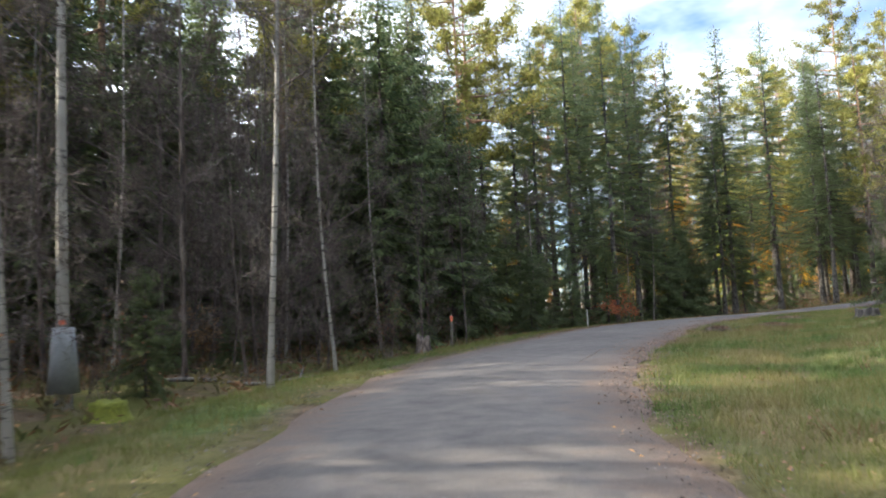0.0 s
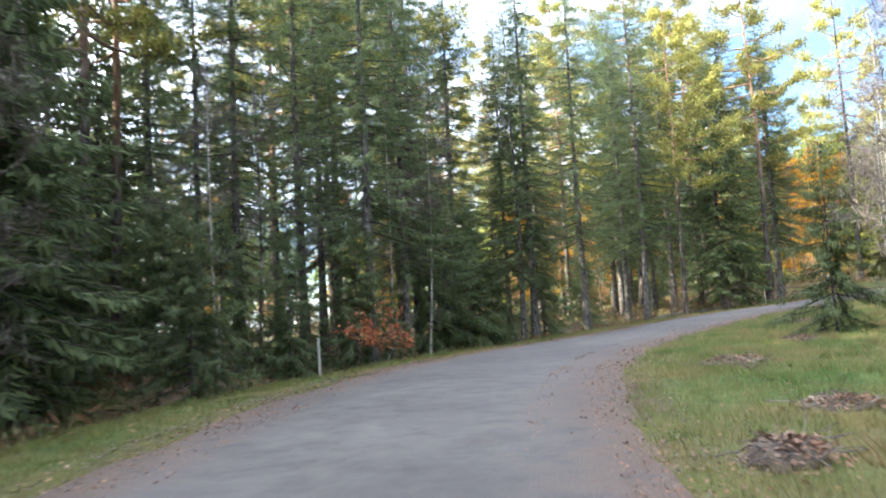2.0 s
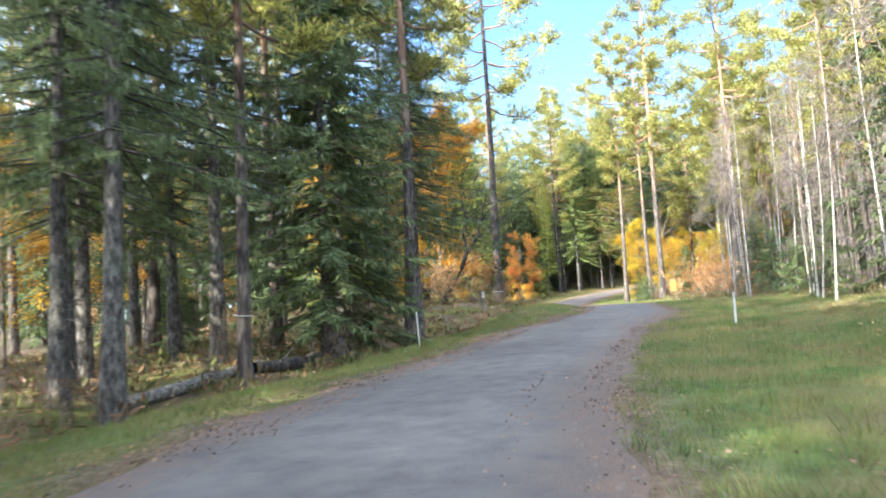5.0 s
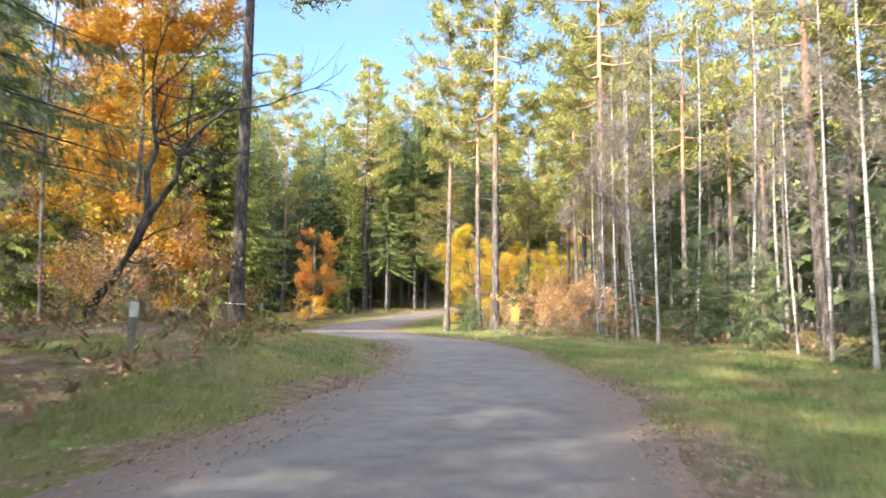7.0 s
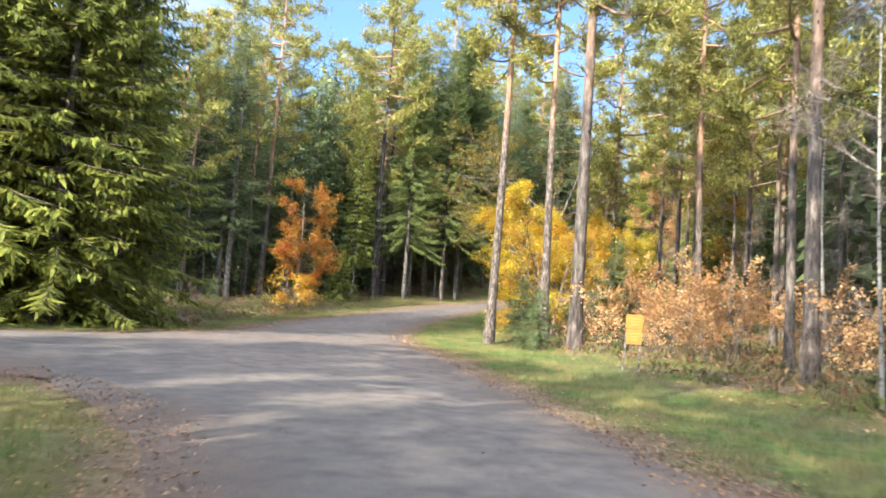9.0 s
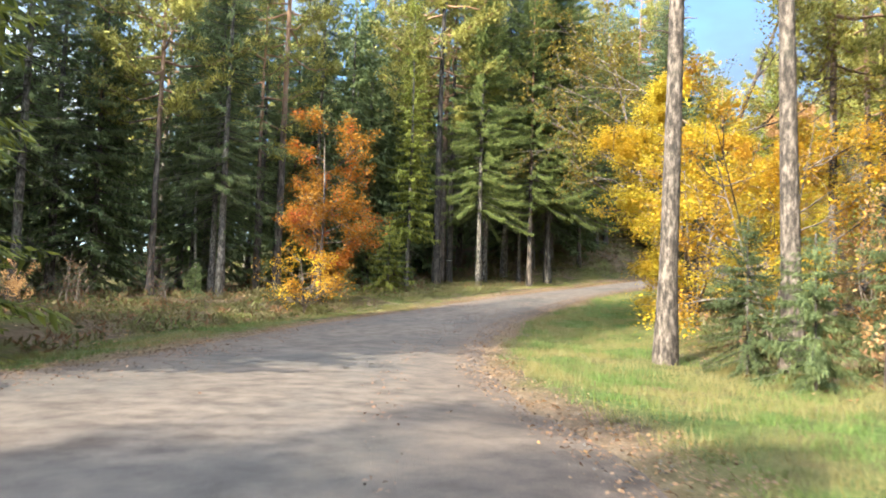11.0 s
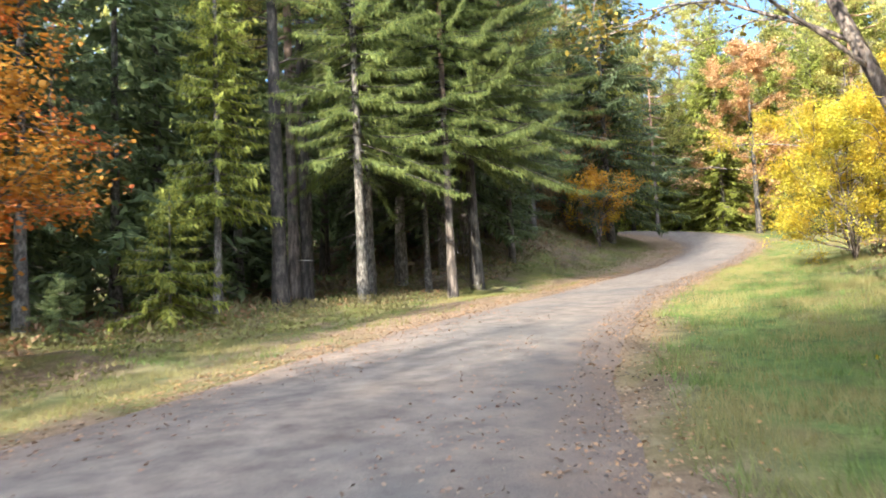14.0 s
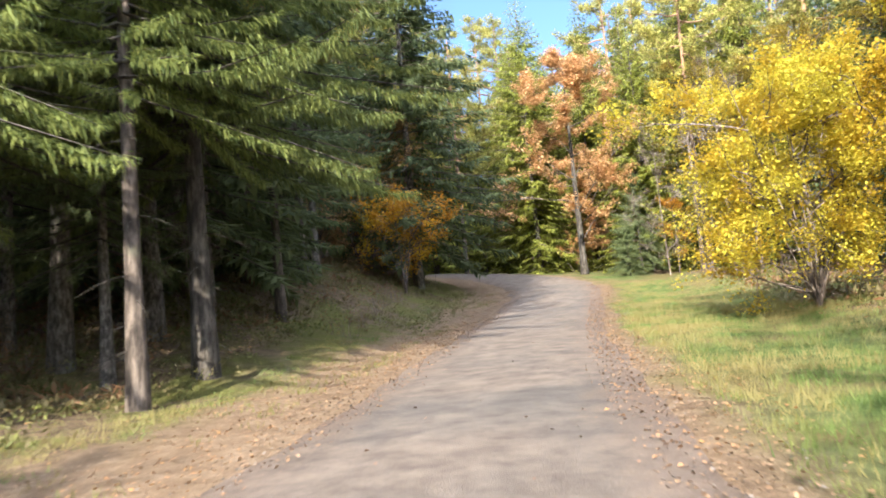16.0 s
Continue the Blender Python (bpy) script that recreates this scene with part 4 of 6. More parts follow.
# the dim left side where the drive begins, continued
plant_all(
    ("spruce", -0.9, 36.0, 0.85, 0), ("stem_spruce", -3.5, 41.0, 0.9, 0), ("pine", 1.9, 43.5, 0.85, 2), ("stem_spruce", 5.4, 41.2, 0.85, 1), ("stem_spruce", 7.6, 43.5, 0.9, 0), ("birch", 4.6, 37.4, 0.72, 1),
    ("stem_spruce", 8.9, 47.5, 1.0, 1), ("stem_spruce", 9.0, 40.3, 0.85, 0), ("birch", 9.8, 40.9, 0.8, 1), ("stem_spruce", 10.7, 42.5, 0.85, 1), ("birch", 11.4, 42.4, 0.8, 1), ("young_spruce", 3.4, 38.8, 0.9, 0), ("stem_spruce", 12.4, 46.8, 0.9, 0), ("young_spruce", 12.0, 44.0, 1.15, 0), ("young_spruce", 14.6, 47.0, 1.1, 0),
    ("young_spruce", 9.6, 41.2, 0.9, 1), ("stem_spruce", 17.3, 48.0, 0.75, 1), ("stem_spruce", 18.4, 49.2, 0.9, 0), ("stem_spruce", 18.0, 51.0, 0.8, 1), ("stem_spruce", 15.2, 50.0, 0.95, 1), ("stem_spruce", 22.5, 52.0, 0.95, 0),
    ("pine", 25.0, 58.5, 0.95, 1), ("stem_spruce", 26.9, 53.6, 0.9, 0), ("stem_spruce", 28.4, 58.4, 1.0, 1), ("pine", 30.7, 55.6, 0.9, 1), ("stem_spruce", 27.0, 55.6, 0.85, 0), ("stem_spruce", 33.2, 60.2, 1.05, 0),
)
# the dim left side where the drive begins, continued
plant_all(
    ("spruce", 36.6, 59.8, 0.8, 1), ("pine", 39.8, 59.4, 1.0, 0), ("stem_spruce", 42.5, 61.5, 1.1, 1), ("stem_spruce", 44.5, 63.5, 1.0, 1), ("young_spruce", 38.4, 59.8, 1.0, 0), ("stem_spruce", 33.0, 62.0, 1.0, 1),
    ("stem_spruce", 30.0, 61.0, 0.9, 0),
)
# by the right-hand meadow
plant_all(
    ("birch", 15.6, 25.4, 0.85, 1), ("bare", 16.8, 27.0, 1.1, 0), ("bare", 18.0, 29.5, 1.0, 1), ("bare", 21.5, 33.0, 1.1, 0), ("birch", 23.5, 35.2, 0.75, 0), ("birch", 25.0, 36.5, 0.7, 1),
    ("young_spruce", 19.2, 33.4, 0.9, 0), ("birch", 28.6, 39.9, 0.65, 1), ("birch", 30.6, 41.4, 0.7, 0), ("bare", 32.4, 40.5, 1.2, 0), ("young_spruce", 36.9, 44.2, 0.55, 0), ("young_spruce", 38.8, 44.4, 0.6, 1),
    ("bare", 40.6, 45.0, 1.2, 1), ("birch", 44.4, 46.4, 0.8, 0), ("birch", 51.5, 49.6, 0.8, 0), ("birch", 53.6, 50.6, 0.75, 1), ("birch", 56.0, 51.4, 0.8, 0), ("birch", 58.4, 52.2, 0.85, 1),
    ("birch", 60.8, 53.0, 0.75, 1), ("birch", 63.4, 54.4, 0.9, 0), ("young_spruce", 57.0, 51.0, 0.65, 0), ("birch", 70.2, 59.2, 0.95, 1), ("birch", 71.4, 60.4, 0.9, 0), ("young_spruce", 62.0, 54.0, 0.9, 1),
)
# by the right-hand meadow, continued
plant_all(
    ("young_spruce", 66.5, 56.4, 0.7, 0), ("birch", 66.0, 57.6, 0.9, 0),
)
# the corner with the dark pine and the golden tree
plant_all(
    ("dark_pine", 57.2, 68.6, 1.15, 0), ("sunny_spruce", 65.0, 91.0, 0.95, 0), ("golden", 54.0, 78.5, 1.1, 0), ("bare", 50.5, 68.5, 1.1, 0), ("copper", 50.0, 66.6, 0.8, 0),
    ("copper", 52.5, 68.6, 0.9, 0), ("brush", 49.4, 64.4, 0.8, 0), ("brush", 51.6, 65.2, 0.7, 1), ("brush", 54.5, 66.6, 0.7, 0),
)
# across the junction
plant_all(
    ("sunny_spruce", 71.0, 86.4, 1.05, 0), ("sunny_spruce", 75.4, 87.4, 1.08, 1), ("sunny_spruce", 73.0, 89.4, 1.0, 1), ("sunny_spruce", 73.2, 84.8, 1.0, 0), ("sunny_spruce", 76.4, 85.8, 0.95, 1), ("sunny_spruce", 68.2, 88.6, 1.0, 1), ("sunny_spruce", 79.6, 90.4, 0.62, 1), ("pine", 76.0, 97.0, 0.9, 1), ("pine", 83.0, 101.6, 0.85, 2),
    ("stem_spruce", 96.4, 99.8, 1.0, 0), ("stem_spruce", 97.4, 101.6, 1.0, 1), ("birch", 98.2, 103.6, 0.75, 2), ("pine", 81.5, 63.8, 1.12, 2),
    ("pine", 112.0, 73.0, 0.95, 1), ("pine", 96.3, 69.6, 0.95, 2), ("pine", 100.9, 75.4, 1.0, 1), ("birch", 72.1, 59.9, 1.0, 0), ("birch", 68.9, 56.8, 0.95, 0), ("copper", 87.8, 69.4, 1.0, 1),
    ("copper", 89.4, 67.0, 1.1, 1), ("copper", 92.7, 72.4, 1.0, 1), ("copper", 93.4, 69.2, 1.2, 1), ("copper", 85.0, 68.0, 0.9, 0), ("copper", 83.4, 66.4, 0.9, 1), ("copper", 91.0, 70.4, 0.8, 0),
)
# across the junction, continued
plant_all(
    ("copper", 96.0, 73.0, 1.0, 0), ("copper", 98.0, 71.0, 1.2, 1), ("golden", 111.8, 79.0, 0.7, 0), ("olive", 108.0, 70.0, 0.9, 0), ("pine", 96.0, 60.0, 1.0, 0), ("young_spruce", 86.0, 73.6, 0.8, 1),
    ("young_spruce", 92.6, 72.6, 0.9, 0), ("young_spruce", 95.5, 75.4, 0.5, 1), ("young_spruce", 76.4, 60.6, 1.1, 0),
)
# the dark wood on the left of the climb
plant_all(
    ("dark_pine", 110.0, 97.3, 1.2, 0), ("dark_pine", 112.7, 98.2, 1.15, 1), ("pine", 114.6, 100.0, 1.2, 0), 
    ("stem_spruce", 119.1, 98.0, 1.2, 0), ("stem_spruce", 121.6, 97.2, 1.15, 0), ("spruce", 125.0, 97.5, 1.2, 1), ("stem_spruce", 127.0, 99.0, 1.2, 1), ("spruce", 130.5, 98.5, 1.1, 0),
    ("spruce", 134.0, 100.5, 0.9, 2), 
)
# beyond the crest
plant_all(
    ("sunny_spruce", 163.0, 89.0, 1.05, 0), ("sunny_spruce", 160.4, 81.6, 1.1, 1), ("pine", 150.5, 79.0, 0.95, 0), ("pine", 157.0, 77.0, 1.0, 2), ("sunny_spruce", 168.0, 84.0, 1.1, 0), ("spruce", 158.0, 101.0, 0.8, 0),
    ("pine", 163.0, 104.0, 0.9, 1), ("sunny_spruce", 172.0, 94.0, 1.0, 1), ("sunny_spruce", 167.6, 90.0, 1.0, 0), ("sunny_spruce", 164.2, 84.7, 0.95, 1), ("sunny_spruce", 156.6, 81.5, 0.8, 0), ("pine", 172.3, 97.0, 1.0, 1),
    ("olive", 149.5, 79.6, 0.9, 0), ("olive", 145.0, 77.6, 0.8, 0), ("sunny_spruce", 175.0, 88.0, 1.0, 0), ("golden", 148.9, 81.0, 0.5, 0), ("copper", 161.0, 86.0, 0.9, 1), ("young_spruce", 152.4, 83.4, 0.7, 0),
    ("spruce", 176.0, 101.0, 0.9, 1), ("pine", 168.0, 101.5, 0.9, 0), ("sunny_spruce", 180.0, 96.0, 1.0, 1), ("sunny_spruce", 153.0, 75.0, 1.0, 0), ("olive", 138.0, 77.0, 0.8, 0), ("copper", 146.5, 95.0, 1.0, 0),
)
# beyond the crest, continued
plant_all(
    ("copper", 149.0, 95.6, 0.9, 1), ("brush", 136.0, 94.5, 0.8, 1), ("brush", 131.0, 94.0, 0.8, 0), ("brush", 126.5, 94.0, 0.8, 1), ("pine", 139.5, 75.5, 1.0, 0),
    ("bare", 144.0, 79.0, 1.3, 0), ("young_spruce", 154.0, 82.5, 1.2, 0), ("bare", 149.0, 81.5, 1.2, 1), ("stem_spruce", 149.0, 101.5, 0.8, 0), ("pine", 126.5, 95.8, 0.9, 1),
)
# the tall sunny wood that closes the view beyond the bend
for x, y, s, kind in zip(np.linspace(158, 186, 15), 78 + 24 * np.abs(np.sin(np.arange(15) * 2.4)), 0.9 + 0.25 * np.abs(np.cos(np.arange(15) * 1.7)), ["sunny_spruce", "pine", "sunny_spruce"] * 5):
    plant(kind, float(x), float(y), None, float(s))

# sunlit trees across the clearing behind the belt of wood on the left, then shade trees
plant_all(
    ("golden", 6.0, 63.0, 1.0, 0), ("golden", 13.0, 66.5, 1.1, 0), ("golden", 18.5, 64.0, 0.8, 0), ("golden", 21.0, 70.5, 1.2, 0), ("golden", 30.0, 65.8, 0.75, 0), ("golden", 33.0, 76.0, 1.2, 0),
    ("golden", -2.0, 60.5, 0.9, 0), ("golden", 42.5, 76.0, 1.0, 0), ("pine", 3.0, 67.0, 1.0, 1), ("pine", 10.0, 71.0, 1.05, 0), ("pine", 16.5, 72.5, 1.0, 2), ("pine", 24.5, 76.0, 1.0, 1),
    ("pine", -6.0, 61.0, 1.0, 0), ("pine", 36.0, 80.5, 1.05, 0), ("pine", 29.0, 79.0, 0.95, 2), ("sunny_spruce", 7.0, 75.0, 0.9, 1), ("sunny_spruce", 20.0, 79.0, 0.9, 0), ("sunny_spruce", 32.0, 85.0, 0.9, 1),
    ("sunny_spruce", -1.0, 71.0, 0.9, 0), ("sunny_spruce", -12.0, 63.0, 0.85, 1), ("copper", 26.0, 67.0, 1.1, 1), ("copper", 10.0, 65.0, 1.1, 1), ("copper", 36.5, 74.5, 1.2, 0), ("copper", 16.0, 68.0, 1.2, 0),
    ("copper", 1.0, 62.5, 1.2, 1), ("copper", 22.5, 66.0, 1.0, 0), ("pine", -16.0, 8.0, 0.95, 1), ("pine", -14.5, 14.0, 1.0, 0), ("pine", -19.0, 17.0, 1.05, 2), ("pine", -13.0, 20.5, 0.9, 1),
    ("pine", -17.0, 24.0, 1.0, 0), ("pine", -11.0, 26.0, 0.95, 2), ("back_spruce", -24.0, 12.0, 1.1, 1), ("back_spruce", -23.0, 22.0, 1.1, 0), ("back_spruce", -6.5, 37.0, 0.8, 0),
    # most spruces from here are added towards the sun to shade the first road
    ("spruce", -12.0, 24.0, 0.95, 0), ("spruce", -10.5, 28.0, 0.9, 1), ("spruce", -9.5, 33.0, 0.95, 0), ("spruce", -7.5, 38.5, 0.95, 1), ("spruce", -5.0, 42.5, 0.95, 0),
    ("spruce", -2.5, 46.0, 0.9, 1), ("spruce", 1.0, 49.5, 0.85, 0), ("back_spruce", -25.0, 27.0, 1.1, 0), ("back_spruce", -22.0, 31.0, 1.1, 1), ("back_spruce", -19.0, 34.5, 1.1, 0), ("back_spruce", -16.0, 39.0, 1.1, 1),
    ("back_spruce", -21.0, 42.5, 1.15, 0), ("back_spruce", -13.0, 44.5, 1.1, 1), ("back_spruce", -8.0, 48.0, 1.1, 0), ("back_spruce", -17.0, 49.0, 1.15, 1), ("back_spruce", -2.5, 50.5, 1.1, 1), ("back_spruce", -26.0, 37.0, 1.15, 0),
    # back spruces at negative y stay unseen and only block low sun
    ("back_spruce", -27.0, -4.0, 1.1, 1), ("stem_spruce", 2.5, 52.5, 1.1, 0), ("stem_spruce", 6.5, 55.0, 1.1, 1), ("back_spruce", -22.0, -11.0, 1.1, 0), ("pine", 11.5, 57.5, 1.1, 0), ("stem_spruce", 14.5, 56.0, 1.0, 1),
    ("young_spruce", 13.2, 45.6, 1.1, 0), ("young_spruce", 15.0, 47.6, 0.9, 0), ("young_spruce", 16.2, 48.6, 1.2, 1), ("young_spruce", 6.6, 39.8, 0.75, 0), ("young_spruce", 4.8, 39.4, 1.3, 1), ("young_spruce", 19.6, 50.8, 1.0, 0),
    ("young_spruce", 23.5, 54.0, 0.8, 0), ("young_spruce", 1.6, 35.6, 0.8, 0), ("young_spruce", -1.2, 32.0, 0.7, 0),
)

# tall trees that stand up behind the bend of the first stretch
plant_all(
    ("stem_spruce", 41.2, 64.2, 1.05, 0), ("pine", 37.6, 63.4, 1.0, 0), ("pine", 46.2, 66.4, 0.95, 1), ("pine", 34.6, 66.0, 1.05, 2), ("stem_spruce", 39.2, 67.5, 1.05, 1), ("pine", 43.0, 70.0, 1.0, 0),
    ("stem_spruce", 31.6, 64.6, 1.0, 0), ("birch", 74.7, 62.1, 0.9, 1), ("birch", 75.4, 61.9, 0.95, 1), ("pine", 84.6, 64.6, 1.0, 1), ("pine", 90.2, 64.2, 1.05, 0), ("pine", 99.0, 66.6, 1.0, 1), ("pine", 104.6, 71.4, 1.0, 2),
)

# tall spruces behind the clearing with the red tree
plant_all(
    ("back_spruce", 99.0, 105.0, 0.95, 0), ("back_spruce", 95.0, 107.5, 1.0, 1), ("back_spruce", 103.0, 109.0, 1.0, 1), ("back_spruce", 90.5, 108.5, 1.05, 0), ("back_spruce", 107.5, 106.5, 0.9, 0), ("back_spruce", 86.0, 107.0, 1.0, 1),
    ("back_pine", 93.0, 104.5, 0.85, 1), ("back_pine", 101.0, 102.5, 0.85, 0), ("back_spruce", 82.0, 105.5, 1.0, 0),
)

# the pines by the verge at the junction
plant_all(
    ("big_pine", 88.4, 76.8, 1.0, 0), ("big_pine", 88.6, 74.4, 0.95, 1), ("pine", 86.8, 72.4, 1.4, 0), ("spruce", 92.5, 103.5, 0.8, 0), ("pine", 93.6, 101.0, 0.95, 1),
    ("young_spruce", 87.6, 75.0, 0.55, 0), ("young_spruce", 94.0, 98.5, 0.5, 1), ("young_spruce", 102.5, 97.5, 0.5, 1), 
)

plant_all(
    ("sunny_spruce", 77.6, 91.8, 0.62, 0), ("spruce", 73.6, 91.5, 0.9, 0), ("stem_spruce", 88.5, 102.4, 1.1, 0), ("stem_spruce", 91.2, 104.6, 1.1, 1),
    ("back_spruce", 84.0, 105.0, 1.15, 0), ("stem_spruce", 100.0, 107.4, 1.0, 0), ("pine", 101.5, 101.5, 1.05, 2), ("stem_spruce", 105.5, 102.6, 1.1, 1), ("back_spruce", 111.0, 105.0, 1.1, 0), ("back_spruce", 117.0, 104.5, 1.1, 1),
)

great = spruce("great_spruce", "great spruce whose long boughs hang over the roadside with sunlit tips", 25, 5.8, 5.2, 71, 3.0, NEEDLE_E, 0.23, comb=8, bark_m=DARK_BARK)
stand(great, 118.9, 94.6, 20)
slim = spruce("slim_spruce", "slim spruce with a bare grey trunk and dead lower branches", 22, 3.4, 5.4, 72, 2.2, NEEDLE_E, 0.16, comb=7, bark_m=PINE_BARK)
stand(slim, 115.6, 94.2, 140)
slim_2 = spruce("slim_spruce", "slim spruce with a bare grey trunk and dead lower branches", 21, 3.6, 4.6, 73, 2.2, NEEDLE_E, 0.17, comb=7)
stand(slim_2, 111.9, 95.6, 250)
plant("stem_spruce", 115.5, 97.4, 60, 1.0, 0)
plant("stem_spruce", 118.3, 96.4, 200, 0.75, 1)
# these two take the sunlit needle colour, hence their yellow
lichen = spruce("slim_spruce", "thin spruce with sparse sunlit-yellow lichen-hung twigs at the clearing", 17, 1.5, 3.0, 74, 1.5, NEEDLE_SUNLIT, 0.12, comb=4)
stand(lichen, 107.8, 97.8, 30)
young = spruce("young_spruce", "young sunlit yellow-green spruce on the mossy clearing", 3.6, 1.5, 0.15, 75, 2.0, NEEDLE_SUNLIT, comb=4)
stand(young, 105.4, 97.2, 0)
SPOTS += [(107.8, 97.8), (115.6, 94.2), (118.9, 94.6)]

for ob, x, y, turn in [
    (leafy("maple", "young maple with bright yellow autumn leaves beside the junction", 8.0, 2.4, 7, 81, MAPLE_Y, 56000, 0.085, 0.09, low=0.05), 99.9, 79.6, 0),
    (leafy("maple", "amber-leaved young maple behind the pine trunks", 6.5, 2.4, 3, 82, AMBER, 16000, 0.085, 0.06, low=0.08), 92.6, 75.6, 40),
    (leafy("maple", "amber-leaved young maple behind the pine trunks", 6.0, 2.2, 3, 90, AMBER, 14000, 0.085, 0.06, low=0.08), 99.6, 76.8, 40),
    (leafy("hazel_bush", "big rounded bush with bright yellow leaves on many stems", 6.1, 2.7, 12, 83, YELLOW, 60000, 0.085, 0.05, "bush", 0.5, 0.06), 123.6, 81.4, 10),
    (leafy("red_maple", "slim tree with red and gold autumn leaves at the wood's edge", 8.0, 2.2, 1, 84, RUSSET, 17000, 0.105, 0.08, low=0.03), 97.6, 94.9, 0),
    (leafy("golden_bush", "low golden-brown bush at the foot of the red tree", 2.3, 1.4, 4, 91, GOLD, 2600, 0.10, 0.04, "bush", low=0.04), 95.6, 93.8, 0),
    (leafy("golden_beech", "beech with golden orange leaves on the corner bank", 11.0, 3.6, 1, 85, GOLD, 30000, 0.13, 0.13, low=0.05), 56.0, 71.8, 0),
    (leafy("golden_beech", "beech with golden orange leaves on the corner bank", 10.0, 3.2, 1, 92, GOLD, 20000, 0.13, 0.11, low=0.05), 58.8, 75.2, 50),
    (leafy("oak", "large oak with russet brown autumn leaves beyond the bend", 14.0, 5.2, 1, 86, OAK_L, 42000, 0.15, 0.24, low=0.03, bark_m=DARK_BARK), 156.6, 86.0, 0),
    (leafy("golden_bush", "bush with orange leaves on the bank", 4.6, 2.2, 4, 87, GOLD, 7000, 0.12, 0.05, "bush"), 139.6, 94.6, 0),
    (leafy("red_beech", "beech with copper red autumn leaves above the bank", 6.5, 2.4, 2, 88, RUSSET, 10000, 0.12, 0.08), 148.0, 97.0, 0),
    (leafy("red_beech", "beech with copper brown autumn leaves above the bank", 7.5, 2.6, 2, 93, OAK_L, 10000, 0.12, 0.08), 143.0, 97.5, 90),
    (leafy("field_maple", "leaning roadside tree with sparse yellow-olive leaves", 13.0, 4.8, 2, 89, OLIVE, 13000, 0.11, 0.30, low=0.3), 102.2, 81.0, 60),
]:
    stand(ob, x, y, turn)
    SPOTS.append((x, y))

# what stands in the sun: the open road and some trees, with the height from which they are lit
LIT = [(x, y, 0.0) for x, y, _ in SP if 80 < x < 134] + [(x, 84.0 + 0.35 * (x - 64), 5.0) for x in range(62, 82, 3)]
LIT += [(56, 71.8, 3.5), (58.8, 75.2, 4.0), (97.4, 78.8, 2.0), (123.6, 81.4, 1.5), (118.9, 91.0, 5.0), (88, 69, 3.0), (92, 71, 3.0), (84, 66, 4.0), (60, 78, 3.0), (113, 92, 6.0)]
LIT += [(156.6, 86.0, 5.0), (161.0, 88.0, 6.0), (166.0, 85.0, 6.0), (152.0, 80.0, 6.0)]
LIT += [(x, 91.2, 0.0) for x in range(104, 127, 2)] + [(x, 96.5, 1.5) for x in range(90, 106, 3)]
LIT += [(-10, 54, 3.0), (-4, 58, 3.0), (2, 61, 3.0), (8, 64, 2.0), (14, 66, 2.0), (20, 68, 2.0), (26, 70, 2.0), (32, 72, 2.0), (38, 75, 2.0), (44, 78, 3.0)]
LIT = np.array(LIT)


def sun_room(x, y):
    """How tall a tree may be here without taking the sun from what stands in it."""
    o = np.array([(x, y)]) - LIT[:, :2]
    s = o @ np.array(SUN_AZ)
    off = np.abs(o @ np.array([-SUN_AZ[1], SUN_AZ[0]]))
    ok = (s > 1) & (off < 3.5)
    return 99.0 if not ok.any() else float((s[ok] * math.tan(radians(SUN_EL)) + LIT[ok, 2]).min() + 1.0)


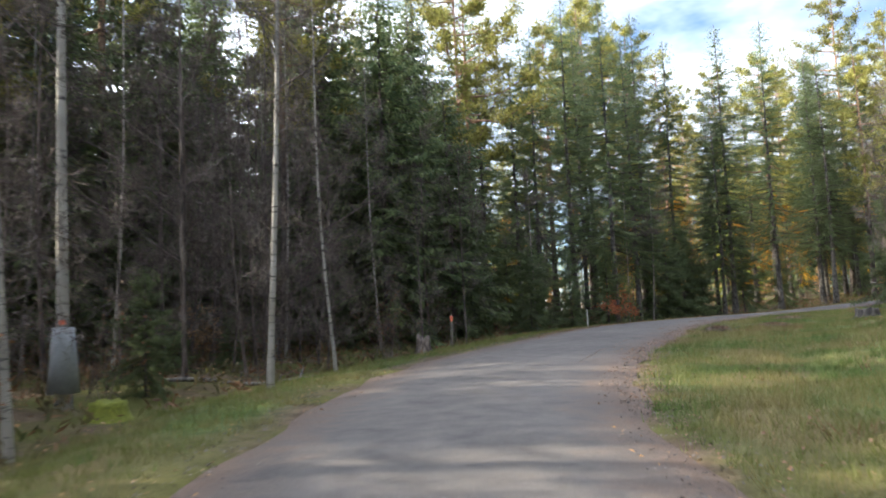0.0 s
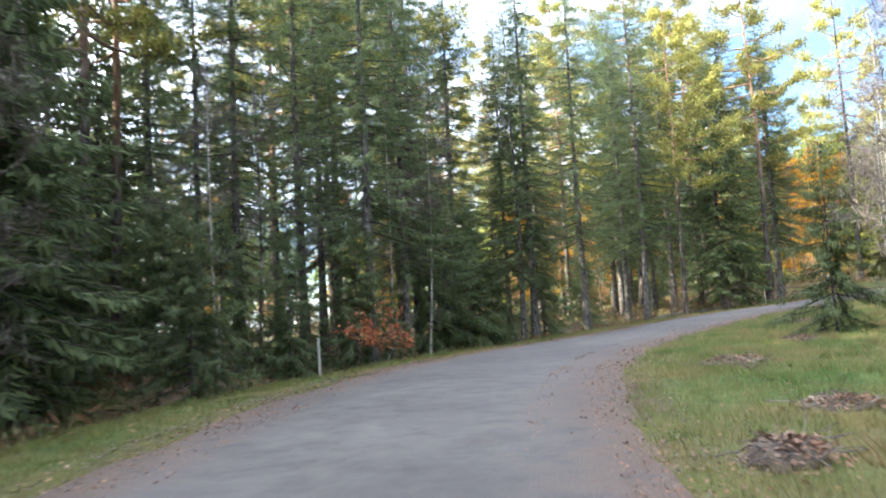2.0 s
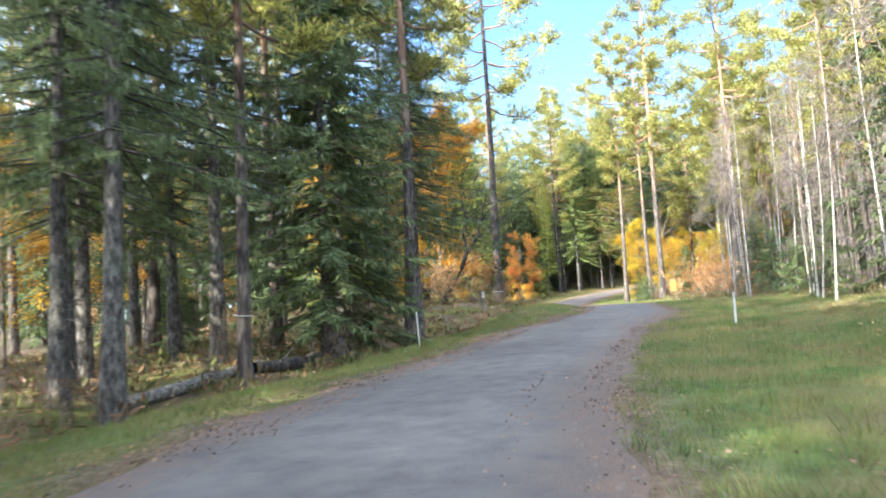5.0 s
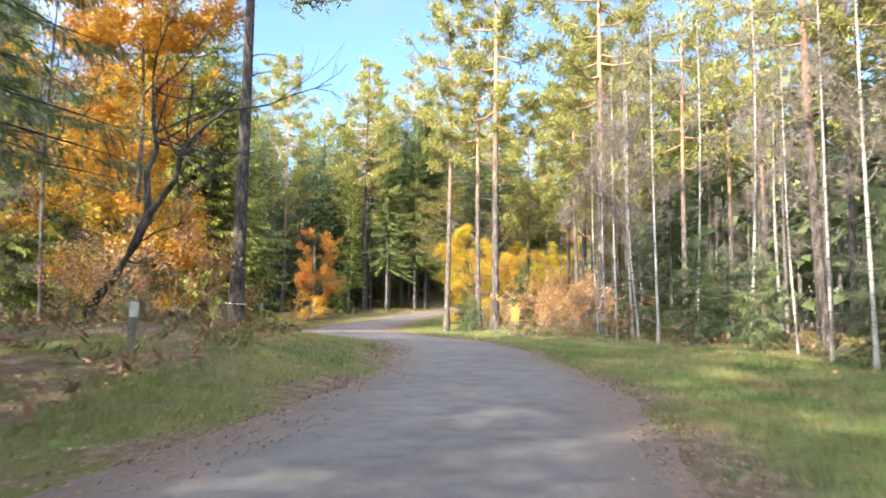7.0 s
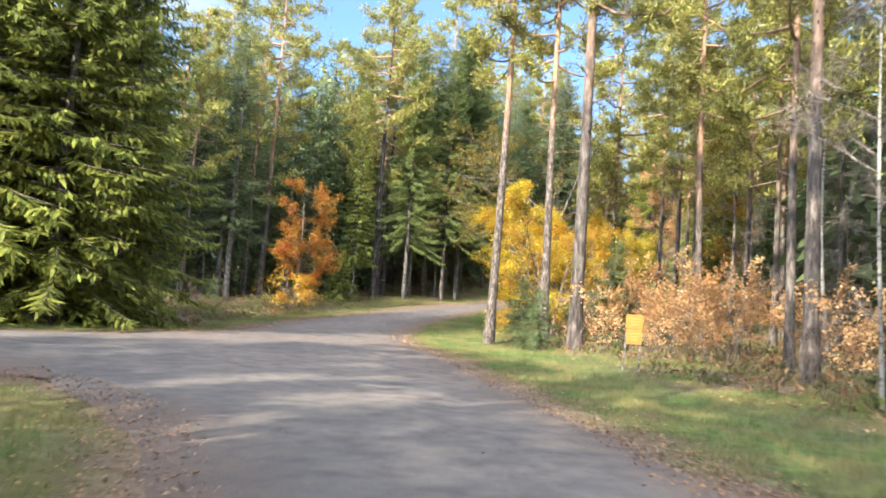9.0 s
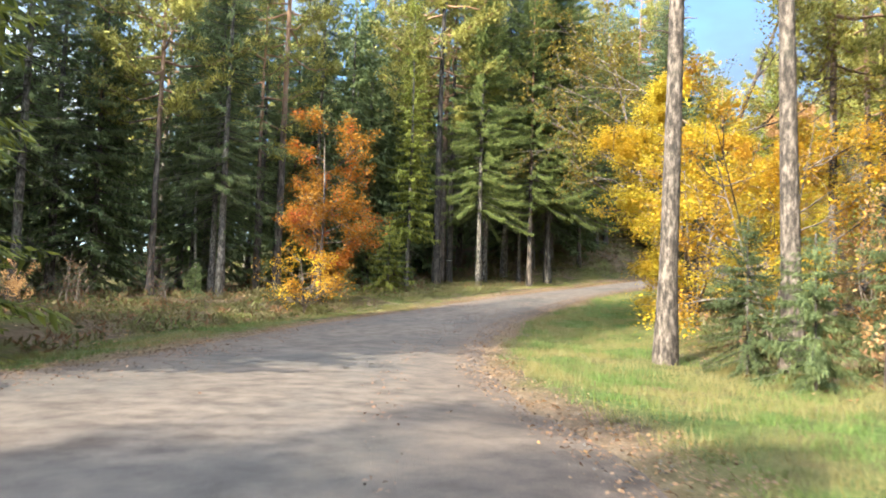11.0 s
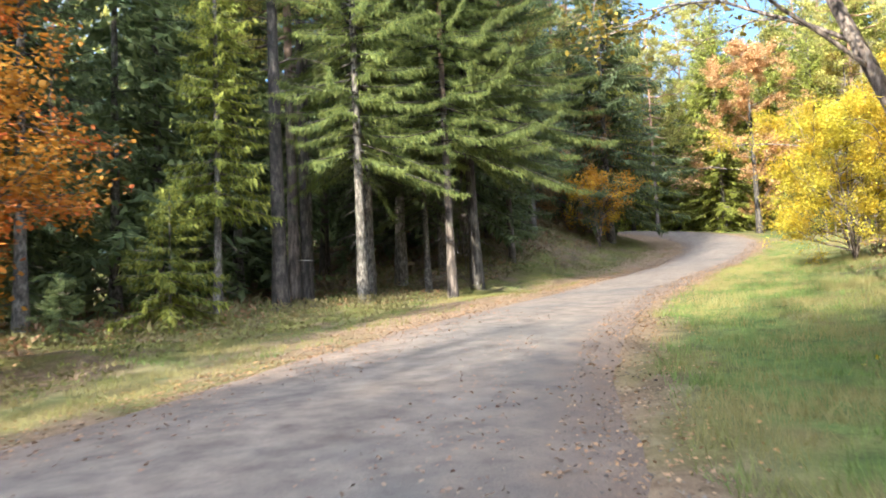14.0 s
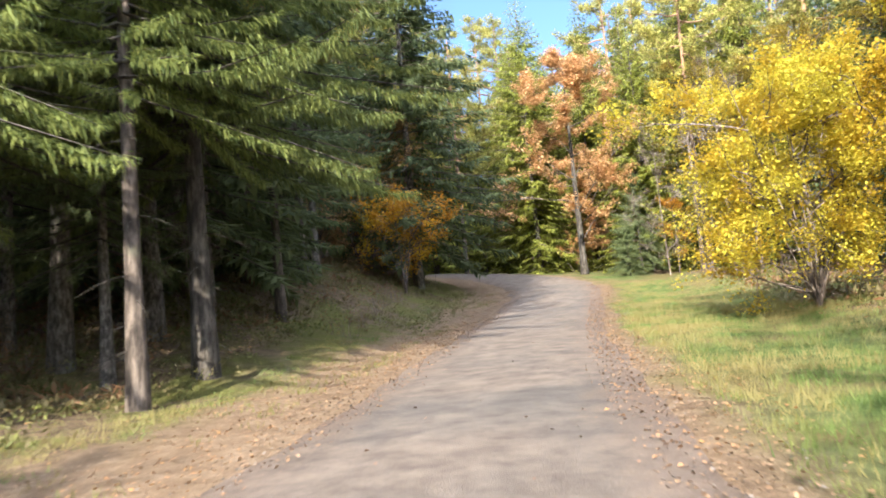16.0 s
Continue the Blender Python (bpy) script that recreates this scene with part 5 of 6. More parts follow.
# the rest of the wood, thinning away from the road
tries = rng.uniform([-45, -60], [185, 150], (16000, 2))
tz, tu, tl = lie(tries)
planted = np.array(SPOTS)
made = 0
for (x, y), u, left in zip(tries, tu, tl):
    if made >= 445 or u < 4.2 or u > 21:
        continue
    if not left and x < 62 and u < 9.5:
        continue
    if not left and 92 < x < 150 and u < 7 + 0.12 * max(0, x - 92):
        continue
    if 35 < x < 75 and 76 < y and u < 7:
        continue
    if left and 82 < x < 97 and u < 9.5:
        continue
    if left and x < 48 and u > 14.5:
        continue
    if left and (14 < x < 42 and u < 9 or 96 < x < 116 and u < 13):
        continue
    if left and 43 < x < 63 and y < 82 and u < 15:
        continue
    if left and (x < 60 or x > 84) and u > 8 and rng.random() < 0.5:
        continue
    if math.hypot(x - 78.0, y - 66.8) < 3.6:
        continue
    room = sun_room(x, y)
    if left and 66 < x < 100 and room < 19 and rng.random() < 0.5:
        continue
    if room < 19 and (room < 4.5 or rng.random() < 0.25 or left and 80 < x < 118 and room < 9):
        continue
    if not left and (60 < x < 112 and rng.random() < 0.55 or 62 < x < 84 and u < 7):
        continue
    if np.hypot(*(planted - (x, y)).T).min() < (2.1 if left else 2.3) + 0.02 * u:
        continue
    q = rng.random()
    if left and x < 6 and y < 26:
        kind = "birch" if q < 0.2 else "bare" if q < 0.6 else "pine" if q < 0.85 else "stem_spruce"
    elif left and x < 60:
        kind = "stem_spruce" if q < 0.5 else "pine" if q < 0.82 else "golden" if q < 0.9 else "bare"
    elif left and x < 100:
        kind = "stem_spruce" if q < 0.55 else "pine" if q < 0.9 or x > 80 else "sunny_spruce"
    elif left:
        kind = "stem_spruce" if q < 0.5 else "spruce" if q < 0.75 else "pine"
    elif x < 66:
        kind = "birch" if q < 0.36 else "bare" if q < 0.50 else "pine" if q < 0.80 else "young_spruce" if q < 0.86 else "spruce"
    elif x < 118:
        kind = "pine" if q < 0.26 else "bare" if q < 0.56 else "birch" if q < 0.76 else "young_spruce" if q < 0.88 else "golden" if q < 0.94 else "olive"
    else:
        kind = "pine" if q < 0.4 else "sunny_spruce" if q < 0.7 else "olive" if q < 0.8 else "bare"
    if u > 13 and not (left and 60 < x < 116 and room > 19):
        kind = {"spruce": "back_spruce", "stem_spruce": "back_spruce", "sunny_spruce": "back_spruce", "pine": "back_pine"}.get(kind, kind)
    size = float(rng.uniform(0.95, 1.25) if left and x > 66 else rng.uniform(0.75, 1.1))
    if room < 19:
        kind, size = ("stem_spruce", room / 22) if left and 66 < x < 118 else ("back_spruce", max(0.22, room / 23))
    plant(kind, float(x), float(y), None, size)
    planted = np.array(SPOTS)
    made += 1


# ---- far woods that close the view ----
def far_woods():
    r = np.random.default_rng(91)
    green, needles, wood = Parts(), Parts(), Parts()
    spots = r.uniform([-130, -110], [270, 230], (13000, 2))
    z, u, left = lie(spots)
    n = 0
    for (x, y), zz, uu, left_ in zip(spots, z, u, left):
        room = sun_room(x, y)
        if n > 1900 or uu < 20 or room < 7 or (uu > 60 and r.random() < 0.8):
            continue
        if left_ and x < 50 and y > 46 and uu < 46:
            continue
        if left_ and 84 < x < 130 and uu < 45 and r.random() < 0.5:
            continue
        if left_ and x < 0 and y < 46:
            room = min(room, 12.5 if uu < 30 else 20.0)
        n += 1
        h, is_pine = min(r.uniform(16, 25), room - 1.0), r.random() < 0.32
        wood.tube([(x, y, zz - 0.3), (x, y, zz + h)], [0.17, 0.03], 4)
        m = 140 if is_pine else 190 if uu < 44 else 130
        a = r.uniform(0, 6.3, m)
        out = np.stack([np.cos(a), np.sin(a), 0 * a], 1)
        if is_pine:
            f = r.random(m)
            hz = h * (0.45 + 0.55 * f)
            rad = 2.9 * np.sin(np.clip(f * 0.85 + 0.15, 0, 1) * math.pi) ** 0.7 * np.sqrt(r.random(m)) + 0.2
            B = np.array([x, y, zz]) + out * rad[:, None] + np.stack([0 * a, 0 * a, hz], 1)
            needles.kites(B, r.normal(0, 1, (m, 3)) + [0, 0, 0.5], r.normal(0, 1, (m, 3)), r.uniform(0.5, 0.95, m), r.uniform(0.3, 0.55, m), 0.15)
        else:
            reach, clear = r.uniform(2.6, 4.0), r.uniform(0.5, 5)
            f = r.random(m) ** 0.9
            hz = clear + (h - clear) * f
            rad = reach * (1 - f) ** 0.8 * r.uniform(0.25, 1.1, m) + 0.1
            B = np.array([x, y, zz]) + out * rad[:, None] * 0.6 + np.stack([0 * a, 0 * a, hz], 1)
            green.kites(B, out + np.array([0, 0, -0.45]), np.stack([-out[:, 1], out[:, 0], 0 * a], 1) + r.normal(0, 0.4, (m, 3)), 0.6 + rad * 0.6, 0.45 + 0.28 * rad, 0.2)
    tagged(new("far_woods", green.mesh("far_woods", NEEDLE)), "dense dark green conifer woods in the distance", "woods", kind="stuff")
    tagged(new("far_pines", needles.mesh("far_pines", PINE_N)), "yellow-green pine crowns of the distant woods", "woods", kind="stuff")
    tagged(new("far_trunks", wood.mesh("far_trunks", SPRUCE_BARK)), "grey-brown trunks of the distant woods", "woods", kind="stuff")


far_woods()


# ---- low growth: grass, brushwood, ferns and fallen leaves ----
def scatter(n, wide, seed, want):
    """Places along the road up to a distance from its middle: want(u, left, x, y, random) says which stay."""
    r = np.random.default_rng(seed)
    k = r.uniform(22, len(SP) - 14, n)
    i = k.astype(int)
    f = (k - i)[:, None]
    mid = SP[i, :2] * (1 - f) + SP[i + 1, :2] * f
    t = SP[i + 1, :2] - SP[i, :2]
    t /= np.linalg.norm(t, axis=1, keepdims=True)
    p = mid + np.stack([t[:, 1], -t[:, 0]], 1) * r.uniform(-wide, wide, n)[:, None]
    z, u, left = lie(p)
    keep = want(u, left, p[:, 0], p[:, 1], r.random(n))
    return np.c_[p[keep], z[keep]], u[keep], left[keep], r


def dry_patch(x, y, left):
    """Where the grass has withered: 0 to 1."""
    p = np.stack([x, y], 1)
    return np.clip(np.where(left & (x > 40) & (x < 61), 0.9, np.where(left & (x > 101), 0.75, np.where(~left & (x < 45), 0.5, np.where(x < 40, 0.75, 0.0)))) + 1.6 * wave(p, 6.5, 61) + 0.8 * wave(p, 2.2, 62) - 0.25, 0, 1)


def grass_field(name, label, n, wide, material, seed, want, tall, width, cluster=5):
    B, u, left, r = scatter(n, wide, seed, want)
    B = np.repeat(B, cluster, 0) + np.c_[r.normal(0, 0.09, (len(B) * cluster, 2)), np.zeros(len(B) * cluster)]
    hgt = tall * r.uniform(0.45, 1.3, len(B))
    tip = B + np.c_[r.normal(0, 0.45, (len(B), 2)) * hgt[:, None], hgt]
    g = Parts()
    g.blades(B - [0, 0, 0.02], tip, width * r.uniform(0.7, 1.4, len(B)), r)
    return tagged(new(name, g.mesh(name, material)), label, "grass", kind="stuff")


grass_field("verge_grass", "short green grass on the road verges", 100000, 12.0, GRASS, 101,
            lambda u, l, x, y, q: (u > np.where(l & (x > 103), 2.3, np.where(l & (x > 84), 0.4, np.where(x > 38, 0.55, 0.2))) + 0.3 * wave(np.stack([x, y], 1), 2.6, 12)) & (u < np.where(l, 3.4, np.where(x < 62, 9.0, 6.0))) & (q < np.clip(1.25 - u / 9, 0.15, 1) * (1 - 0.75 * dry_patch(x, y, l))), 0.105, 0.0095, 14)
grass_field("dry_grass", "tufts of pale dry grass along the verges", 60000, 13.0, STRAW, 102,
            lambda u, l, x, y, q: (u > 0.6) & (u < np.where(l, 5.5, 10.0)) & (q < 0.10 + 0.8 * dry_patch(x, y, l)), 0.10, 0.011, 9)


grass_field("long_grass", "lush long green grass on the verge past the junction", 70000, 9.0, GRASS, 122,
            lambda u, l, x, y, q: ~l & (x > 74) & (x < 132) & (u > 0.5) & (u < 6.5) & (q < 0.35 + 0.6 * wave(np.stack([x, y], 1), 2.8, 68)), 0.20, 0.009, 10)


MOSSY = foliage("verge_moss", (0.085, 0.088, 0.016), (0.225, 0.215, 0.045), odd=(0.13, 0.15, 0.03), odd_share=0.3, through=0.2)
grass_field("verge_moss", "yellow-green moss and fine grass along the wood's edge", 95000, 14.0, MOSSY, 123,
            lambda u, l, x, y, q: l & ((x > 1) & (x < 62) & (u > 0.5) & (u < 5.0) | (x > 86) & (x < 109) & (u > 3.4) & (u < 13)) & (q < np.clip(0.45 + 0.7 * wave(np.stack([x, y], 1), 2.0, 70), 0.05, 0.9)), 0.055, 0.012, 12)


grass_field("meadow_grass", "rough green grass of the roadside meadow", 120000, 9.0, GRASS, 124,
            lambda u, l, x, y, q: ~l & (x > -3) & (x < 64) & (u > 0.15 + 0.3 * wave(np.stack([x, y], 1), 2.6, 12)) & (u < 6.5) & (q < np.clip(0.85 - 0.6 * dry_patch(x, y, l), 0.1, 1)), 0.12, 0.0085, 11)
grass_field("meadow_straw", "withered yellow grass of the roadside meadow", 110000, 9.0, STRAW, 125,
            lambda u, l, x, y, q: ~l & (x > -3) & (x < 64) & (u > 0.1) & (u < 6.5) & (q < 0.08 + 0.75 * dry_patch(x, y, l)), 0.11, 0.008, 11)
grass_field("wood_edge_grass", "dry yellow grass along the wood's edge", 90000, 8.0, STRAW, 126,
            lambda u, l, x, y, q: l & (x > -6) & (x < 48) & (u > 0.3) & (u < 3.6) & (q < 0.25 + 0.6 * dry_patch(x, y, l)), 0.11, 0.008, 10)


def tussocks():
    """Coarse clumps of brown and olive grass and heather on the rough meadow."""
    B, u, left, r = scatter(9000, 13.0, 121, lambda u, l, x, y, q: ~l & (x > -8) & (x < 62) & (u > 1.3) & (u < 11) & (q < np.clip(0.25 + 1.1 * wave(np.stack([x, y], 1), 4.5, 63), 0.02, 0.9)))
    for k, (name, label, material, m, tall) in enumerate((("tussock_grass", "coarse olive grass tussocks on the rough meadow", SHRUB, 34, 0.20), ("heather_clumps", "withered brown heather and sedge clumps on the meadow", BRUSH, 34, 0.17))):
        C = B[k::2]
        P_ = np.repeat(C, m, 0)
        off = r.normal(0, 0.13, (len(P_), 2)) * np.repeat(r.uniform(0.6, 1.6, len(C)), m)[:, None]
        P_[:, :2] += off
        hgt = tall * r.uniform(0.5, 1.25, len(P_)) * np.repeat(r.uniform(0.6, 1.3, len(C)), m)
        tip = P_ + np.c_[off * 0.9 + r.normal(0, 0.35, (len(P_), 2)) * hgt[:, None], hgt]
        g = Parts()
        g.blades(P_ - [0, 0, 0.03], tip, 0.014 * r.uniform(0.6, 1.5, len(P_)), r)
        tagged(new(name, g.mesh(name, material)), label, "grass", kind="stuff")


tussocks()


def litter(name, label, n, wide, seed, want, size, material, category):
    B, u, left, r = scatter(n, wide, seed, want)
    on = np.where(u < 0.0)[0]
    for k in range(0, len(on), 20000):
        i = on[k:k + 20000]
        f = np.clip(-u[i] / 4.6, 0, 0.5)
        B[i, 2] = lie_base(B[i, :2]) + 0.2 * f * (1 - f) + 0.004 - 0.03 * np.clip(1 + u[i] / 0.3, 0, 1)
    g = Parts()
    m = len(B)
    a = r.uniform(0, 6.3, m)
    way = np.stack([np.cos(a), np.sin(a), r.normal(0.12, 0.25, m)], 1)
    side = np.stack([-np.sin(a), np.cos(a), r.normal(0, 0.35, m)], 1)
    ln = size * r.uniform(0.6, 1.4, m)
    g.kites(B + np.c_[np.zeros((m, 2)), r.uniform(0.015, 0.045, m)], way, side, ln, ln * 0.7, 0.2)
    return tagged(new(name, g.mesh(name, material)), label, category, kind="stuff")


litter("fallen_leaves", "brown fallen leaves lying along the road's edges", 110000, 8.0, 103,
       lambda u, l, x, y, q: (u > -0.9) & (u < 1.1) & (q < np.where((x > 62) | l & (x > 3), 0.75, 0.2) * np.clip(1 + 1.3 * np.minimum(u, 0), 0.02, 1)), 0.042, LITTER, "fallen leaves")
DEBRIS = foliage("damp_brown_debris", (0.070, 0.048, 0.036), (0.215, 0.145, 0.105), odd=(0.24, 0.13, 0.08), odd_share=0.2, through=0.05)
litter("road_leaves", "scattered fallen leaves and crumbs lying on the gravel", 60000, 5.5, 109,
       lambda u, l, x, y, q: (x > 62) & (x < 134) & (u < -0.3) & (q < np.clip(0.16 + u * 0.09, 0.012, 0.2)), 0.045, DEBRIS, "fallen leaves")
litter("road_debris", "damp brown leaf crumbs and twigs trodden into the gravel", 460000, 6.0, 110,
       lambda u, l, x, y, q: l & (x > 74) & (x < 107) & (u > -2.1) & (u < 0.3) & (q < np.clip(1.0 + 0.45 * (u + 0.3), 0.1, 0.9) * 0.7 * (0.55 + 0.5 * wave(np.stack([x, y], 1), 3.5, 66))), 0.04, DEBRIS, "fallen leaves")
litter("verge_debris", "damp brown leaves and crumbs lying along the road's edges", 520000, 6.0, 111,
       lambda u, l, x, y, q: (x > 2) & (x < 80) & (u > np.where(l & (x < 46), -1.1, -0.45)) & (u < np.where(l, 0.35, np.where(x > 48, 1.0, 0.4))) & (q < np.clip(0.45 + 0.8 * wave(np.stack([x, y], 1), 2.4, 67), 0.08, 0.95)), 0.034, DEBRIS, "fallen leaves")
litter("leaf_drift", "thick drift of tan leaves along the road's edge", 230000, 7.5, 106,
       lambda u, l, x, y, q: (x > 60) & (u > -0.55) & (u < np.where(l & (x > 103), 2.9, 0.6)) & (q < np.clip(1.1 - np.abs(u - np.where(l & (x > 103), 1.0, -0.1)) / 2.0, 0.1, 1)), 0.042, TAN_LEAF, "fallen leaves")
GRIT = foliage("loose_gravel", (0.055, 0.046, 0.041), (0.20, 0.175, 0.157), through=0.0, rough=0.9)
litter("loose_gravel", "loose gravel and crumbs of earth along the road's edges", 150000, 5.0, 108,
       lambda u, l, x, y, q: (u > -0.55) & (u < 0.55) & (q < np.clip(1.1 - np.abs(u) / 0.6, 0, 1)), 0.034, GRIT, "gravel")
litter("meadow_leaves", "brown leaves scattered over the rough meadow", 160000, 13.0, 112,
       lambda u, l, x, y, q: ~l & (x > -6) & (x < 62) & (u > 0.3) & (u < 9) & (q < np.clip(0.18 + 0.4 * wave(np.stack([x, y], 1), 5.0, 69), 0.02, 0.6)), 0.042, DEBRIS, "fallen leaves")
litter("forest_litter", "brown leaf litter and dry ferns on the forest floor", 110000, 24.0, 104,
       lambda u, l, x, y, q: (u > np.where(l & (x > 95), 4.5, np.where(l, 2.5, 4.5))) & (u < 22) & (q < 0.6), 0.09, LITTER, "leaf litter")


def low_shrubs():
    B, u, left, r = scatter(36000, 20.0, 105, lambda u, l, x, y, q: (u > np.where(l & (x > 95), 5.0, np.where(l, 2.4, np.where(x < 62, 8.0, 5.5)))) & (u < 20) & (q < 0.55))
    g, d = Parts(), Parts()
    for k, store, m in ((0, g, 11), (1, d, 9)):
        C = B[k::2]
        P_ = np.repeat(C, m, 0) + np.c_[r.normal(0, 0.17, (len(C) * m, 2)), r.uniform(0.0, 0.22, len(C) * m)]
        way = r.normal(0, 0.8, P_.shape) + np.array([0, 0, 0.9 if k == 0 else 0.45])
        ln = r.uniform(0.10, 0.30, len(P_)) * (1.0 if k == 0 else 1.1)
        store.kites(P_, way, r.normal(0, 1, P_.shape), ln, ln * (0.32 if k == 0 else 0.22), 0.15)
    tagged(new("low_shrubs", g.mesh("low_shrubs", SHRUB)), "low green bilberry shrubs on the forest floor", "shrubs", kind="stuff")
    tagged(new("dry_bracken", d.mesh("dry_bracken", BRUSH)), "withered brown bracken on the forest floor", "bracken", kind="stuff")


low_shrubs()


def bank_shrubs():
    B, u, left, r = scatter(52000, 13.0, 107, lambda u, l, x, y, q: l & (x > 84) & (x < 156) & (u > np.where(x > 128, 1.6, np.where(x > 112, 3.9, 2.6))) & (u < 11))
    g = Parts()
    m = 10
    P_ = np.repeat(B, m, 0) + np.c_[r.normal(0, 0.16, (len(B) * m, 2)), r.uniform(0.0, 0.25, len(B) * m)]
    ln = r.uniform(0.05, 0.125, len(P_))
    g.kites(P_, r.normal(0, 0.8, P_.shape) + np.array([0, 0, 0.8]), r.normal(0, 1, P_.shape), ln, ln * 0.36, 0.15)
    tagged(new("bank_shrubs", g.mesh("bank_shrubs", SHRUB)), "low yellow-green heath shrubs covering the bank and clearing", "shrubs", kind="stuff")


bank_shrubs()

red_sapling = brush("young_beech", "small young beech with bright copper-red leaves by the verge", 1.3, 1.5, 55, 9, COPPER_RED, 900, 0.085, category="young tree")
stand(red_sapling, 8.8, 38.1, 0)
# golden trees added for the orange sunlit glow between the trunks
for x, y, s in ((34.5, 71.5, 1.0), (29.0, 67.0, 0.9), (24.0, 62.5, 0.8), (38.5, 73.5, 1.1)):
    plant("golden", x, y, None, s)

# the bare thicket on the left where the drive begins
tries = rng.uniform([-17, 3], [1, 30], (700, 2))
tz, tu, tl = lie(tries)
made = 0
for (x, y), u, left in zip(tries, tu, tl):
    if made < 120 and left and 3.2 < u < 15:
        q = rng.random()
        kind = "bare" if q < 0.5 else "brush" if q < 0.85 else "birch" if q < 0.93 else "young_spruce"
        plant(kind, float(x), float(y), None, float(rng.uniform(0.6, 1.2)) * (0.5 if kind == "young_spruce" else 1.0), 1 if kind == "birch" else None)
        made += 1

# brushwood and young trees under the wood's edge
tries = rng.uniform([-16, -2], [160, 112], (2600, 2))
tz, tu, tl = lie(tries)
made = 0
for (x, y), u, left in zip(tries, tu, tl):
    if made >= 190 or u > 14:
        continue
    if left and u < 3.4 or (not left and u < (9.0 if x < 62 else 6.0)):
        continue
    if left and 60 < x < 130 and rng.random() < 0.6:
        continue
    if math.hypot(x - 78.0, y - 66.8) < 3.6:
        continue
    q = rng.random()
    kind = "brush" if q < 0.62 else "bare" if q < 0.74 else "copper" if q < 0.86 else "young_spruce"
    if not left and 72 < x < 112 and q > 0.5:
        kind = "copper"
    plant(kind, float(x), float(y), None, float(rng.uniform(0.6, 1.15)) * (0.6 if kind == "young_spruce" else 1.0))
    made += 1


# ---- small things by the road ----
RED_PAINT = plain("faded_red_paint", (0.62, 0.13, 0.07), (0.75, 0.20, 0.11), 12, 0.5, 0.1)
WHITE_PAINT = plain("weathered_white_paint", (0.36, 0.35, 0.32), (0.55, 0.54, 0.50), 9, 0.55, 0.1)
POST_WOOD = plain("weathered_post_wood", (0.07, 0.06, 0.05), (0.20, 0.18, 0.155), 14, 0.85, 0.5)
SIGN_YELLOW = plain("yellow_sign_enamel", (0.25, 0.115, 0.016), (0.32, 0.155, 0.024), 5, 0.6, 0.05)
INK = plain("faded_brown_print", (0.30, 0.17, 0.03), (0.36, 0.21, 0.04), 10, 0.6, 0.0)
TIN = plain("grey_tin", (0.22, 0.23, 0.24), (0.33, 0.34, 0.35), 7, 0.55, 0.15)
STONE = plain("mossy_granite", (0.13, 0.13, 0.125), (0.34, 0.33, 0.31), 5, 0.9, 0.6)
MOSS = plain("bright_moss", (0.10, 0.12, 0.015), (0.24, 0.25, 0.035), 18, 0.95, 0.8)


def box_bm(bm, size, at=(0, 0, 0), bevel=0.006, turn=(0, 0, 0)):
    m = pose(*at, *turn) @ Matrix.Diagonal((*size, 1))
    out = bmesh.ops.create_cube(bm, size=1.0, matrix=m)
    edges = list({e for v in out["verts"] for e in v.link_edges})
    bmesh.ops.bevel(bm, geom=edges, offset=bevel, segments=1, affect="EDGES")


def post(name, label, x, y, h, side, body, cap, cap_h, cap_label, lean=(0, 0), category="marker post"):
    """A marker post with a painted top."""
    ob = thing(name, label, category)
    bm = bmesh.new()
    box_bm(bm, (side, side * 0.8, h + 0.3), (0, 0, h / 2 - 0.15), side * 0.12)
    part("pole", bm, body, ob)
    if cap:
        bm = bmesh.new()
        box_bm(bm, (side * 1.12, side * 0.92, cap_h), (0, 0, h - cap_h / 2 + 0.004), side * 0.12)
        part("cap", bm, cap, ob, cap_label)
    return stand(ob, x, y, rng.uniform(0, 90), 1.0, 0.0, lean)


post("marker_post", "weathered wooden marker post with a red painted top", 0.35, 24.1, 0.95, 0.085, POST_WOOD, RED_PAINT, 0.16, "red painted top", (2, -2))
post("marker_post", "grey wooden marker post with a white top on the bank", 47.6, 62.4, 1.05, 0.11, POST_WOOD, WHITE_PAINT, 0.26, "white painted top", (1, 3))
post("snow_stake", "thin pale wooden stake standing in the verge", 6.9, 37.0, 1.0, 0.05, WHITE_PAINT, None, 0, "", (1, -2), "stake")
post("snow_stake", "thin pale wooden stake standing in the verge", 36.9, 56.4, 1.0, 0.04, WHITE_PAINT, None, 0, "", (-3, 1), "stake")
post("snow_stake", "white stake standing in the meadow grass", 41.9, 49.7, 0.85, 0.06, WHITE_PAINT, None, 0, "", (2, 3), "stake")


